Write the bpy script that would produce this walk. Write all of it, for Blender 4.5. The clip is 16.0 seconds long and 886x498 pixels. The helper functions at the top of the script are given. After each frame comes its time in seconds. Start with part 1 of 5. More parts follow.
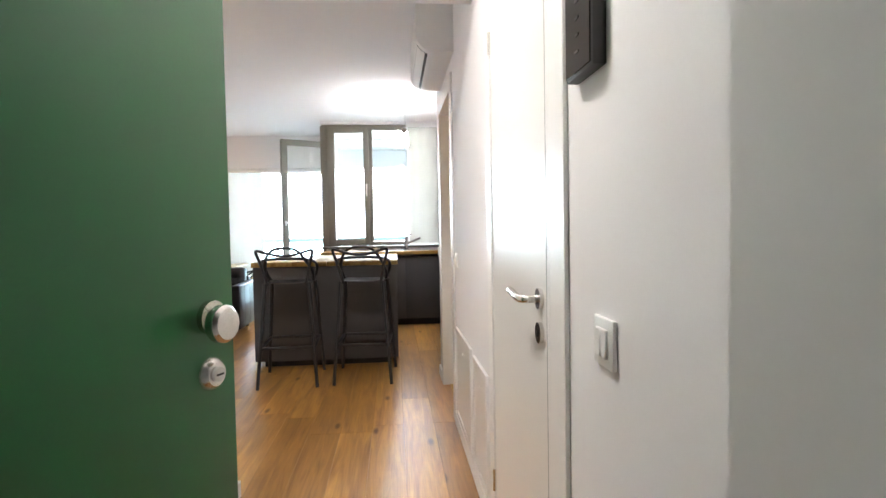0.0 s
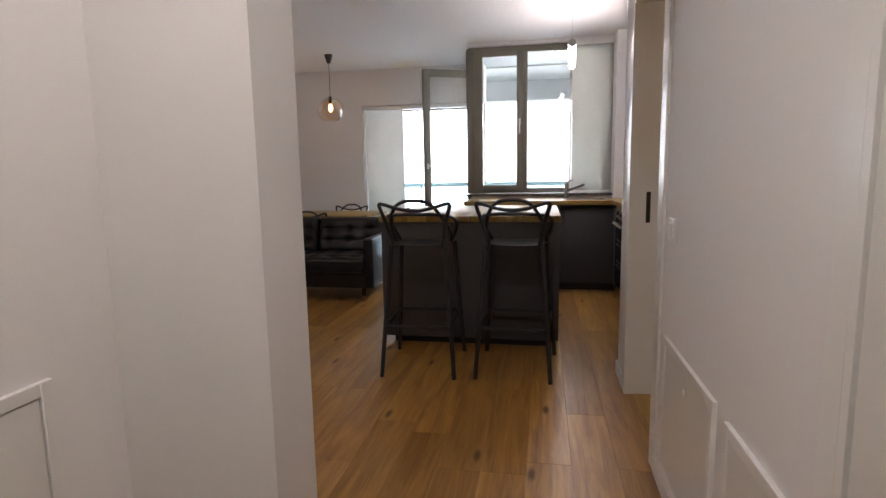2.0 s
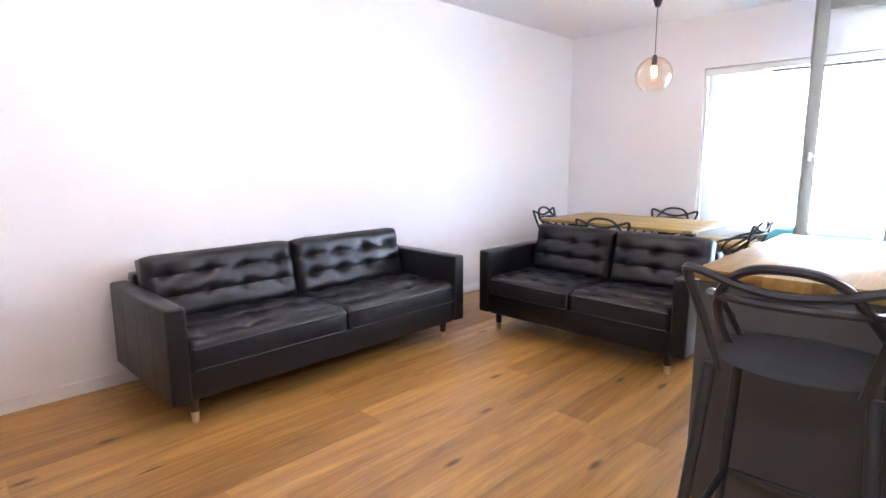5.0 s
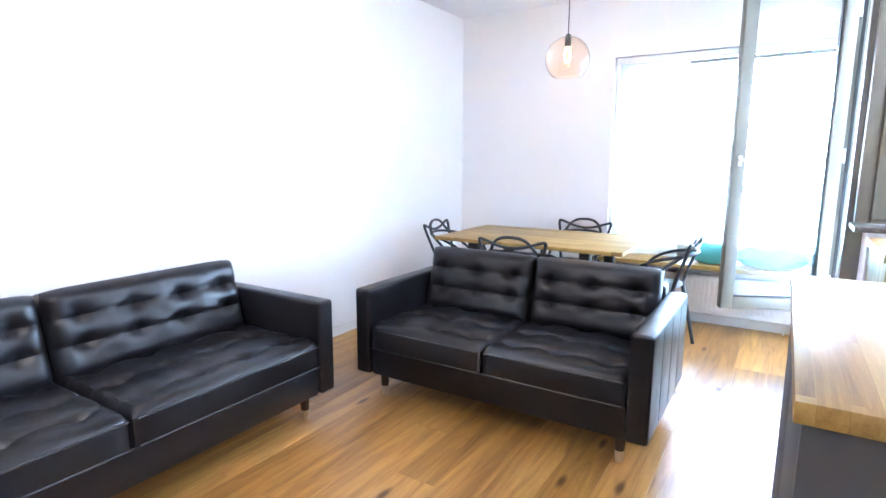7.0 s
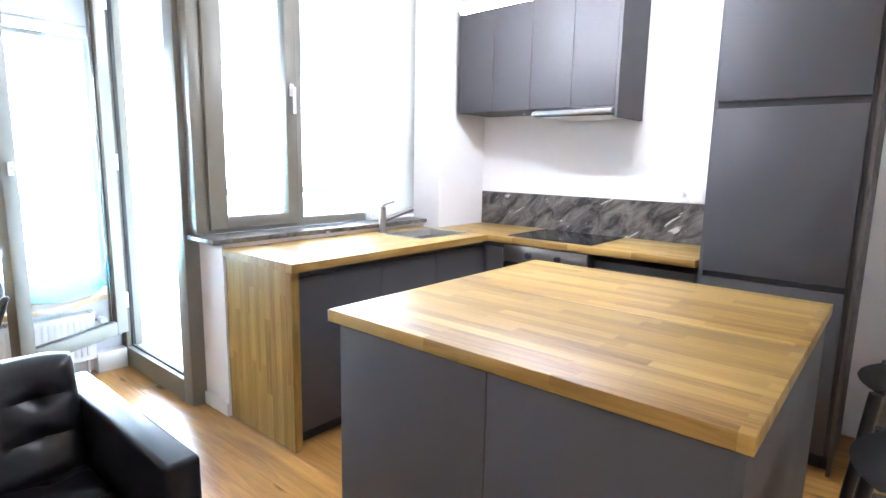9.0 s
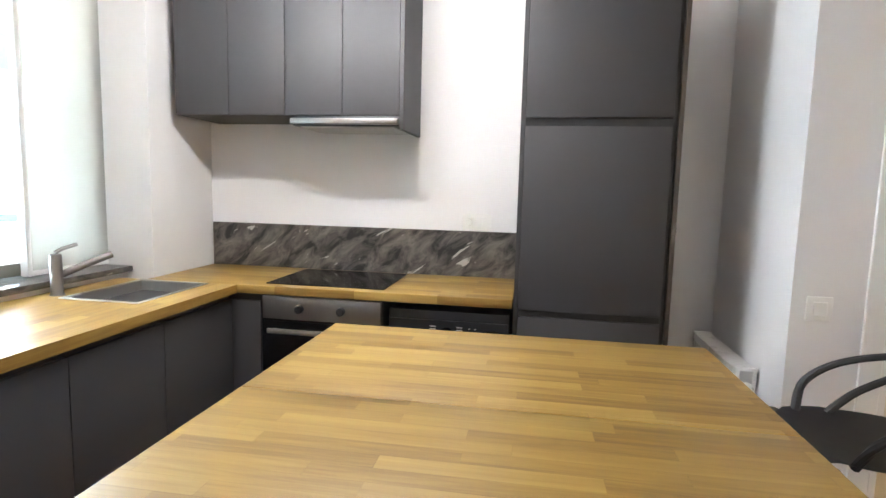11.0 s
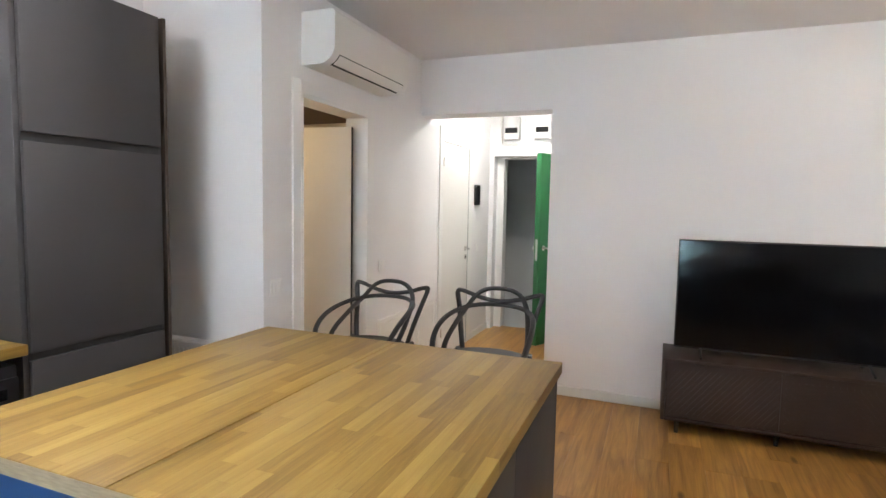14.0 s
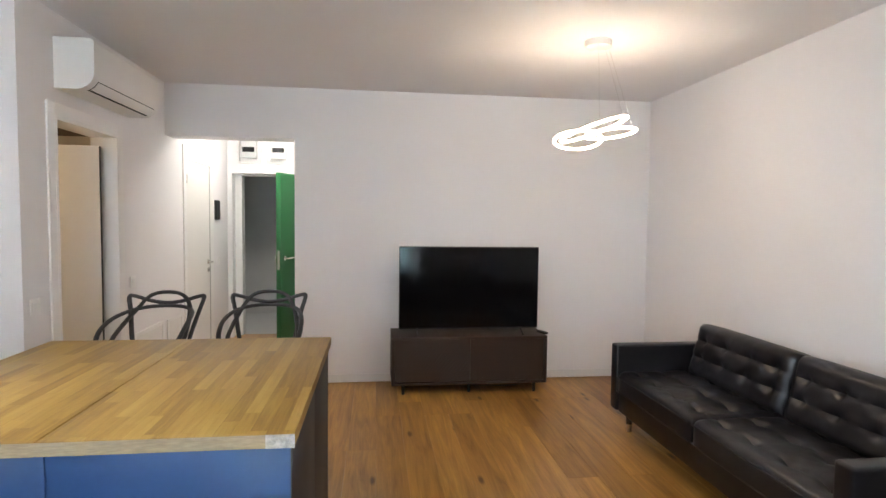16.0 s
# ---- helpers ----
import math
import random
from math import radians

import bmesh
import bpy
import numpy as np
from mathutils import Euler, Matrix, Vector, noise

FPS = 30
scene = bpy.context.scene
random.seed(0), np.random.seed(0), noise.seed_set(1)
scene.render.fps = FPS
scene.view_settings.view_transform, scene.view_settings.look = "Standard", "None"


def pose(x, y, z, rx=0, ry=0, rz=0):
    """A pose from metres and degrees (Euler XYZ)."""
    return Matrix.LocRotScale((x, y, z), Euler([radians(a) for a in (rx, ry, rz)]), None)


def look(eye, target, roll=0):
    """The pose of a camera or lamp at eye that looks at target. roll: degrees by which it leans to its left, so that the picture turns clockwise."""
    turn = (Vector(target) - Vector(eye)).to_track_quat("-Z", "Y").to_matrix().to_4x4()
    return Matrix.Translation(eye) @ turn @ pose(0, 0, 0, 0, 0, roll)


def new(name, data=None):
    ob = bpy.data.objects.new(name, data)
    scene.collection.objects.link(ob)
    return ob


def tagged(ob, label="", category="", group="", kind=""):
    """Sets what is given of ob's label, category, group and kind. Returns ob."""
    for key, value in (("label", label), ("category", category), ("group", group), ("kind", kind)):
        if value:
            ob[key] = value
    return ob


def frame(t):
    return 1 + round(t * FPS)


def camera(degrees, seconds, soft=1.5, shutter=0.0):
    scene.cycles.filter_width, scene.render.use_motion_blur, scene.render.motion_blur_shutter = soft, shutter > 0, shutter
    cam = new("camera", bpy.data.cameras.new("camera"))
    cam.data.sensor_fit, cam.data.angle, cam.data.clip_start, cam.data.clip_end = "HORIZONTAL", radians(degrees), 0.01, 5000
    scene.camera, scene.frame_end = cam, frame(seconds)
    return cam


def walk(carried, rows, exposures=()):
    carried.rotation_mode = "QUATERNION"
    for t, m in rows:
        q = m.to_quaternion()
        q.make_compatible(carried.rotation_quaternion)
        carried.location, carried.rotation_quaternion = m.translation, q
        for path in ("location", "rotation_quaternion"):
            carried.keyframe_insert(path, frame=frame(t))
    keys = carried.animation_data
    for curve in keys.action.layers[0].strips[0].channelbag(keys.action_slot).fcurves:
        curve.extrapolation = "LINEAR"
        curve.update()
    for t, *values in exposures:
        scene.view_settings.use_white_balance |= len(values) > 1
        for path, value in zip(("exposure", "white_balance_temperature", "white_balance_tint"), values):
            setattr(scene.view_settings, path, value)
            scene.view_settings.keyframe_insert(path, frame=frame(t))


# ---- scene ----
cam = camera(78.2, 16.0)
PATH = [
    (0, (0.723, 1.11, 1.185), (0.903, 3.101, 1.111), -1.0),
    (0.5, (0.713, 1.335, 1.166), (0.883, 3.321, 1.009), -0.7),
    (1, (0.667, 1.617, 1.177), (0.812, 3.601, 0.966), -0.6),
    (1.5, (0.633, 1.895, 1.2), (0.603, 3.881, 0.965), -1.1),
    (2, (0.63, 2.22, 1.215), (0.274, 4.168, 0.939), -1.0),
    (2.5, (0.658, 2.558, 1.244), (0.129, 4.465, 0.95), -1.0),
    (3, (0.644, 2.885, 1.25), (0.023, 4.763, 0.952), -0.9),
    (3.5, (0.602, 3.194, 1.28), (-0.287, 4.96, 0.981), -1.0),
    (4, (0.43, 3.5, 1.272), (-0.782, 5.063, 0.973), -0.7),
    (6.5, (-0.265, 4.605, 1.332), (-1.686, 5.972, 1.001), -0.1),
    (7, (-0.545, 4.874, 1.311), (-1.590, 6.548, 0.985), 0.2),
    (7.5, (-0.865, 5.054, 1.313), (-1.343, 6.967, 0.978), 1.2),
    (8, (-1.207, 5.226, 1.387), (-0.818, 7.157, 1.041), 1.1),
    (8.5, (-1.444, 5.471, 1.367), (-0.367, 7.126, 1.048), 0.8),
    (9, (-1.54, 5.749, 1.388), (-0.032, 7.023, 1.068), 1.1),
    (9.5, (-1.664, 6.045, 1.424), (0.113, 6.908, 1.113), 1.0),
    (12, (-0.55, 6.703, 1.368), (1.439, 6.62, 1.176), 1.8),
    (12.5, (-0.527, 6.943, 1.411), (1.379, 6.369, 1.214), 1.7),
    (13, (-0.584, 7.169, 1.401), (0.97, 5.922, 1.232), 1.5),
    (13.5, (-0.756, 7.448, 1.441), (0.384, 5.813, 1.27), 1.2),
    (14, (-0.79, 7.769, 1.452), (-0.055, 5.916, 1.292), 1.1),
    (14.5, (-0.845, 7.948, 1.476), (-0.318, 6.024, 1.33), 0.9),
    (15, (-0.836, 8.121, 1.464), (-0.45, 6.163, 1.325), 0.9),
    (15.5, (-0.757, 8.405, 1.469), (-0.672, 6.411, 1.335), 0.8),
    (16, (-0.712, 8.557, 1.494), (-0.957, 6.575, 1.386), 0.7),
]
# stops by which the clip's own exposure drifts
EXPOSURES = [
    (0, 2.65, 6200, 13), (0.5, 2.3, 6400, 14), (1, 2.05, 6450, 15), (1.5, 1.85, 6500, 19), (2, 1.45, 6550, 20), (2.5, 1.2, 6450, 19), (3, 1.9, 6250, 21),
    (3.5, 2.4, 6050, 22), (4, 2.7, 5800, 22), (6.5, 3.85, 5350, 15), (7, 3.8, 5030, 13), (7.5, 3.95, 4980, 14), (8.2, 3.85, 5080, 14), (8.5, 3.7, 5250, 13),
    (9, 3.5, 5450, 13), (9.5, 3.25, 5650, 12), (12, 2.75, 6150, 8), (12.5, 2.95, 6150, 8), (13, 2.95, 6100, 8), (14, 2.5, 6150, 11), (15, 2.15, 6300, 13), (16, 2.35, 6350, 13)]
walk(cam, [(t, look(eye, target, roll)) for t, eye, target, roll in PATH], EXPOSURES)

# ---- world and light ----
world = bpy.data.worlds.new("sky")
scene.world = world
world.use_nodes = True
wn = world.node_tree.nodes
sky = wn.new("ShaderNodeTexSky")
sky.sky_type = "NISHITA"
sky.sun_disc = False
sky.sun_elevation = radians(42)
sky.sun_rotation = radians(200)
sky.air_density, sky.dust_density = 1.2, 3.0
wn["Background"].inputs["Strength"].default_value = 0.15
world.node_tree.links.new(sky.outputs["Color"], wn["Background"].inputs["Color"])
sun = new("sun", bpy.data.lights.new("sun", "SUN"))
sun.data.energy, sun.data.angle, sun.data.color = 2.0, radians(0.5), (1.0, 0.95, 0.88)
# low haze in the south, behind the building: the rooms see no direct sun
sun.matrix_world = look((0, 0, 30), (0 + 30 * math.sin(radians(200)) * -0.9, -30 * math.cos(radians(200)) * 0.9, 3))


# ---- materials ----
def material(name):
    m = bpy.data.materials.new(name)
    m.use_nodes = True
    n = m.node_tree.nodes
    return m, n, m.node_tree.links, n["Principled BSDF"]


def node(n, kind, **inputs):
    made = n.new("ShaderNode" + kind)
    for k, v in inputs.items():
        made.inputs[k.replace("_", " ")].default_value = v
    return made


def surface(name, col, rough=0.5, metal=0.0, var=0.06, scale=3.0, grain=150.0, bump=0.05, bump_d=0.002, rough_var=0.08, coat=0.0, stretch=(1, 1, 1), spec=0.5):
    """A plain surface with variation at two scales, fine relief and uneven gloss."""
    m, n, ln, p = material(name)
    tc = n.new("ShaderNodeTexCoord")
    mp = n.new("ShaderNodeMapping")
    mp.inputs["Scale"].default_value = stretch
    ln.new(tc.outputs["Object"], mp.inputs["Vector"])
    big = node(n, "TexNoise", Scale=scale, Detail=4.0)
    fine = node(n, "TexNoise", Scale=grain, Detail=3.0)
    ln.new(mp.outputs[0], big.inputs["Vector"]), ln.new(mp.outputs[0], fine.inputs["Vector"])
    add = n.new("ShaderNodeMix")
    add.data_type = "FLOAT"
    add.inputs[0].default_value = 0.4
    ln.new(big.outputs["Fac"], add.inputs[2]), ln.new(fine.outputs["Fac"], add.inputs[3])
    ramp = n.new("ShaderNodeValToRGB")
    e = ramp.color_ramp.elements
    e[0].position, e[1].position = 0.3, 0.7
    e[0].color = (*[max(0.0, c * (1 - var)) for c in col], 1)
    e[1].color = (*[min(1.0, c * (1 + var)) for c in col], 1)
    ln.new(add.outputs[0], ramp.inputs["Fac"]), ln.new(ramp.outputs["Color"], p.inputs["Base Color"])
    mr = node(n, "MapRange")
    mr.inputs["To Min"].default_value, mr.inputs["To Max"].default_value = max(0.02, rough - rough_var), min(1, rough + rough_var)
    ln.new(big.outputs["Fac"], mr.inputs["Value"]), ln.new(mr.outputs[0], p.inputs["Roughness"])
    p.inputs["Metallic"].default_value = metal
    p.inputs["Coat Weight"].default_value = coat
    p.inputs["Specular IOR Level"].default_value = spec
    if bump:
        b = node(n, "Bump", Strength=bump, Distance=bump_d)
        ln.new(fine.outputs["Fac"], b.inputs["Height"]), ln.new(b.outputs[0], p.inputs["Normal"])
    return m


def glow(name, col, strength):
    m, n, ln, p = material(name)
    p.inputs["Base Color"].default_value = (0.9, 0.9, 0.9, 1)
    p.inputs["Emission Color"].default_value = (*col, 1)
    p.inputs["Emission Strength"].default_value = strength
    return m


def glass(name, col=(1, 1, 1), rough=0.0):
    m, n, ln, p = material(name)
    p.inputs["Base Color"].default_value = (*col, 1)
    p.inputs["Transmission Weight"].default_value = 1.0
    p.inputs["Roughness"].default_value = rough
    p.inputs["IOR"].default_value = 1.45
    return m


def plank_oak(name):
    """Oiled oak boards: grain along y, knots, board to board tone by Object Info's Random."""
    m, n, ln, p = material(name)
    geo, info, tc = n.new("ShaderNodeNewGeometry"), n.new("ShaderNodeObjectInfo"), n.new("ShaderNodeTexCoord")
    rnd = n.new("ShaderNodeMath")
    rnd.operation = "MULTIPLY"
    rnd.inputs[1].default_value = 57.0
    ln.new(info.outputs["Random"], rnd.inputs[0])
    off = n.new("ShaderNodeVectorMath")
    ln.new(geo.outputs["Position"], off.inputs[0]), ln.new(rnd.outputs[0], off.inputs[1])
    mp = n.new("ShaderNodeMapping")
    mp.inputs["Scale"].default_value = (5.0, 0.42, 1.0)
    ln.new(off.outputs[0], mp.inputs["Vector"])
    grain = node(n, "TexNoise", Scale=3.2, Detail=7.0, Roughness=0.62, Distortion=0.9)
    ln.new(mp.outputs[0], grain.inputs["Vector"])
    pores = n.new("ShaderNodeMapping")
    pores.inputs["Scale"].default_value = (150.0, 5.0, 1.0)
    ln.new(off.outputs[0], pores.inputs["Vector"])
    fine = node(n, "TexNoise", Scale=1.0, Detail=2.0)
    ln.new(pores.outputs[0], fine.inputs["Vector"])
    ramp = n.new("ShaderNodeValToRGB")
    e = ramp.color_ramp.elements
    e[0].position, e[0].color = 0.27, (0.185, 0.076, 0.018, 1)
    e[1].position, e[1].color = 0.72, (0.610, 0.342, 0.094, 1)
    pore = n.new("ShaderNodeMix")
    pore.data_type = "FLOAT"
    pore.inputs[0].default_value = 0.20
    ln.new(grain.outputs["Fac"], pore.inputs[2]), ln.new(fine.outputs["Fac"], pore.inputs[3])
    ln.new(pore.outputs[0], ramp.inputs["Fac"])
    tone = n.new("ShaderNodeValToRGB")
    tone.color_ramp.elements[0].color, tone.color_ramp.elements[1].color = (0.74, 0.69, 0.61, 1), (1.12, 1.11, 1.06, 1)
    ln.new(info.outputs["Random"], tone.inputs["Fac"])
    mul = n.new("ShaderNodeMix")
    mul.data_type, mul.blend_type = "RGBA", "MULTIPLY"
    mul.inputs[0].default_value = 1.0
    ln.new(ramp.outputs["Color"], mul.inputs[6]), ln.new(tone.outputs["Color"], mul.inputs[7])
    # knots
    km = n.new("ShaderNodeMapping")
    km.inputs["Scale"].default_value = (2.5, 0.8, 1.0)
    ln.new(off.outputs[0], km.inputs["Vector"])
    vor = node(n, "TexVoronoi", Scale=1.0)
    vor.voronoi_dimensions = "2D"
    ln.new(km.outputs[0], vor.inputs["Vector"])
    kr = n.new("ShaderNodeValToRGB")
    kr.color_ramp.elements[0].position, kr.color_ramp.elements[0].color = 0.018, (0.18, 0.09, 0.045, 1)
    kr.color_ramp.elements[1].position, kr.color_ramp.elements[1].color = 0.055, (1, 1, 1, 1)
    ln.new(vor.outputs["Distance"], kr.inputs["Fac"])
    mul2 = n.new("ShaderNodeMix")
    mul2.data_type, mul2.blend_type = "RGBA", "MULTIPLY"
    mul2.inputs[0].default_value = 0.9
    ln.new(mul.outputs[2], mul2.inputs[6]), ln.new(kr.outputs["Color"], mul2.inputs[7])
    ln.new(mul2.outputs[2], p.inputs["Base Color"])
    mr = node(n, "MapRange")
    mr.inputs["To Min"].default_value, mr.inputs["To Max"].default_value = 0.25, 0.42
    ln.new(grain.outputs["Fac"], mr.inputs["Value"]), ln.new(mr.outputs[0], p.inputs["Roughness"])
    b = node(n, "Bump", Strength=0.25, Distance=0.001)
    ln.new(fine.outputs["Fac"], b.inputs["Height"]), ln.new(b.outputs[0], p.inputs["Normal"])
    return m


def block_oak(name, along="x", light=1.0):
    """Finger-jointed oak staves in a glued board, oiled."""
    m, n, ln, p = material(name)
    tc = n.new("ShaderNodeTexCoord")
    sep, mp = n.new("ShaderNodeSeparateXYZ"), n.new("ShaderNodeCombineXYZ")
    ln.new(tc.outputs["Object"], sep.inputs[0])
    for k, axis in enumerate({"x": "XYZ", "y": "YXZ", "z": "ZYX"}[along]):
        ln.new(sep.outputs[axis], mp.inputs[k])
    br = node(n, "TexBrick", Scale=1.0)
    br.offset, br.offset_frequency, br.squash, br.squash_frequency = 0.37, 2, 1.4, 3
    br.inputs["Brick Width"].default_value, br.inputs["Row Height"].default_value = 0.38, 0.045
    br.inputs["Mortar Size"].default_value = 0.0005
    br.inputs["Color1"].default_value, br.inputs["Color2"].default_value = (0, 0, 0, 1), (1, 1, 1, 1)
    br.inputs["Mortar"].default_value = (0.10, 0.10, 0.10, 1)
    br.inputs["Bias"].default_value = 0.0
    ln.new(mp.outputs[0], br.inputs["Vector"])
    # each stave takes its own stretch of grain
    hop = n.new("ShaderNodeVectorMath")
    hop.operation = "MULTIPLY_ADD"
    hop.inputs[1].default_value = (7.3, 3.1, 5.7)
    ln.new(br.outputs["Color"], hop.inputs[0]), ln.new(mp.outputs[0], hop.inputs[2])
    g = n.new("ShaderNodeMapping")
    g.inputs["Scale"].default_value = (4.0, 75.0, 75.0)
    ln.new(hop.outputs[0], g.inputs["Vector"])
    grain = node(n, "TexNoise", Scale=1.0, Detail=6.0, Roughness=0.72, Distortion=0.3)
    ln.new(g.outputs[0], grain.inputs["Vector"])
    flame = n.new("ShaderNodeMapping")
    flame.inputs["Scale"].default_value = (1.6, 17.0, 17.0)
    ln.new(hop.outputs[0], flame.inputs["Vector"])
    broad = node(n, "TexNoise", Scale=1.0, Detail=3.0, Roughness=0.55, Distortion=1.2)
    ln.new(flame.outputs[0], broad.inputs["Vector"])
    ramp = n.new("ShaderNodeValToRGB")
    e = ramp.color_ramp.elements
    e[0].position, e[0].color = 0.24, (0.150 * light, 0.072 * light, 0.012 * light, 1)
    e[1].position, e[1].color = 0.76, (0.51 * light, 0.352 * light, 0.102 * light, 1)
    mid = e.new(0.50)
    mid.color = (0.360 * light, 0.219 * light, 0.050 * light, 1)
    mix = n.new("ShaderNodeMix")
    mix.data_type = "FLOAT"
    mix.inputs[0].default_value = 0.50
    ln.new(grain.outputs["Fac"], mix.inputs[2]), ln.new(broad.outputs["Fac"], mix.inputs[3])
    both = n.new("ShaderNodeMix")
    both.data_type = "FLOAT"
    both.inputs[0].default_value = 0.76
    ln.new(br.outputs["Color"], both.inputs[2]), ln.new(mix.outputs[0], both.inputs[3])
    ln.new(both.outputs[0], ramp.inputs["Fac"]), ln.new(ramp.outputs["Color"], p.inputs["Base Color"])
    gloss = node(n, "MapRange")
    gloss.inputs["To Min"].default_value, gloss.inputs["To Max"].default_value = 0.36, 0.50
    ln.new(broad.outputs["Fac"], gloss.inputs["Value"]), ln.new(gloss.outputs[0], p.inputs["Roughness"])
    b = node(n, "Bump", Strength=0.15, Distance=0.001)
    ln.new(grain.outputs["Fac"], b.inputs["Height"]), ln.new(b.outputs[0], p.inputs["Normal"])
    return m


def veined_stone(name):
    m, n, ln, p = material(name)
    tc = n.new("ShaderNodeTexCoord")
    mp = n.new("ShaderNodeMapping")
    mp.vector_type = "TEXTURE"
    mp.inputs["Rotation"].default_value = (radians(-40), 0, 0)
    mp.inputs["Scale"].default_value = (1.0, 1.5, 0.6)
    ln.new(tc.outputs["Object"], mp.inputs["Vector"])
    cloud = node(n, "TexNoise", Scale=9.0, Detail=9.0, Roughness=0.68, Distortion=0.7)
    ln.new(mp.outputs[0], cloud.inputs["Vector"])
    base = n.new("ShaderNodeValToRGB")
    e = base.color_ramp.elements
    e[0].position, e[0].color = 0.38, (0.014, 0.013, 0.013, 1)
    e[1].position, e[1].color = 0.68, (0.21, 0.187, 0.165, 1)
    ln.new(cloud.outputs["Fac"], base.inputs["Fac"])
    vm = n.new("ShaderNodeMapping")
    vm.vector_type = "TEXTURE"
    vm.inputs["Rotation"].default_value = (radians(-36), 0, 0)
    vm.inputs["Scale"].default_value = (1.0, 1.7, 0.32)
    ln.new(tc.outputs["Object"], vm.inputs["Vector"])
    vein = node(n, "TexNoise", Scale=7.5, Detail=5.0, Roughness=0.55, Distortion=0.5)
    ln.new(vm.outputs[0], vein.inputs["Vector"])
    vr = n.new("ShaderNodeValToRGB")
    v = vr.color_ramp.elements
    v[0].position, v[0].color = 0.640, (0, 0, 0, 1)
    v[1].position, v[1].color = 0.665, (0.75, 0.75, 0.75, 1)
    ln.new(vein.outputs["Fac"], vr.inputs["Fac"])
    mix = n.new("ShaderNodeMix")
    mix.data_type = "RGBA"
    ln.new(vr.outputs["Color"], mix.inputs[0]), ln.new(base.outputs["Color"], mix.inputs[6])
    mix.inputs[7].default_value = (0.62, 0.60, 0.56, 1)
    ln.new(mix.outputs[2], p.inputs["Base Color"])
    p.inputs["Roughness"].default_value = 0.28
    return m


def blind_cloth(name):
    m, n, ln, p = material(name)
    tc = n.new("ShaderNodeTexCoord")
    w = node(n, "TexNoise", Scale=420.0, Detail=2.0)
    big = node(n, "TexNoise", Scale=4.0, Detail=3.0)
    ln.new(tc.outputs["Object"], w.inputs["Vector"]), ln.new(tc.outputs["Object"], big.inputs["Vector"])
    ramp = n.new("ShaderNodeValToRGB")
    ramp.color_ramp.elements[0].color, ramp.color_ramp.elements[1].color = (0.44, 0.425, 0.39, 1), (0.60, 0.585, 0.55, 1)
    mixf = n.new("ShaderNodeMix")
    mixf.data_type = "FLOAT"
    mixf.inputs[0].default_value = 0.5
    ln.new(w.outputs["Fac"], mixf.inputs[2]), ln.new(big.outputs["Fac"], mixf.inputs[3])
    ln.new(mixf.outputs[0], ramp.inputs["Fac"]), ln.new(ramp.outputs["Color"], p.inputs["Base Color"])
    p.inputs["Roughness"].default_value = 0.9
    tr = n.new("ShaderNodeBsdfTranslucent")
    ln.new(ramp.outputs["Color"], tr.inputs["Color"])
    ms = n.new("ShaderNodeMixShader")
    ms.inputs[0].default_value = 0.03
    ln.new(p.outputs[0], ms.inputs[1]), ln.new(tr.outputs[0], ms.inputs[2])
    ln.new(ms.outputs[0], n["Material Output"].inputs["Surface"])
    return m


WALL = surface("wall_paint", (0.80, 0.785, 0.785), 0.75, var=0.02, scale=1.3, grain=260, bump=0.10, bump_d=0.0006)
CEIL = surface("ceiling_paint", (0.78, 0.765, 0.76), 0.85, var=0.02, scale=1.1, grain=200, bump=0.08, bump_d=0.0006)
TRIM = surface("white_lacquer", (0.80, 0.79, 0.77), 0.35, var=0.015, scale=2, grain=90, bump=0.02)
DOORW = surface("door_white", (0.76, 0.745, 0.71), 0.32, var=0.02, scale=2, grain=60, bump=0.02)
OAK = plank_oak("oak_floor")
JOINT = surface("floor_joint", (0.05, 0.03, 0.015), 0.8)
BLOCK_X = block_oak("oak_block_x", "x")
BLOCK_Y = block_oak("oak_block_y", "y", 0.95)
BLOCK_Z = block_oak("oak_block_z", "z", 0.95)
TABLE = block_oak("oak_table", "x", 0.9)
ANTHR = surface("anthracite_front", (0.056, 0.054, 0.057), 0.60, var=0.05, scale=4, grain=300, bump=0.03)
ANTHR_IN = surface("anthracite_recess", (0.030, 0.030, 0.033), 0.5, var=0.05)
BLUEF = surface("blue_front", (0.030, 0.085, 0.24), 0.40, var=0.06, scale=3, grain=60, bump=0.03)
PLINTH = surface("plinth_dark", (0.022, 0.022, 0.024), 0.5)
STONE = veined_stone("marble_laminate")
LEATHER = surface("black_leather", (0.0085, 0.0085, 0.0115), 0.35, var=0.25, scale=7, grain=260, bump=0.18, bump_d=0.0008, rough_var=0.14, spec=0.42)
WALNUT_LEG = surface("dark_leg_wood", (0.035, 0.020, 0.013), 0.4, var=0.2, stretch=(20, 20, 2))
BRASS = surface("brushed_brass_tip", (0.62, 0.50, 0.33), 0.32, 1.0, var=0.05)
STEEL = surface("brushed_steel", (0.58, 0.57, 0.55), 0.40, 1.0, var=0.05, scale=12, grain=200, stretch=(1, 12, 1), bump=0.03)
CHROME = surface("satin_nickel", (0.70, 0.68, 0.65), 0.24, 1.0, var=0.04, scale=20, bump=0.0)
PLASTIC = surface("black_plastic", (0.022, 0.023, 0.027), 0.42, var=0.10, scale=9, bump=0.02)
BLACKGL = surface("black_glass", (0.006, 0.006, 0.007), 0.08, var=0.1, bump=0.0, rough_var=0.02)
SCREEN = surface("dark_screen", (0.004, 0.004, 0.005), 0.12, var=0.1, bump=0.0, rough_var=0.02, spec=0.3)
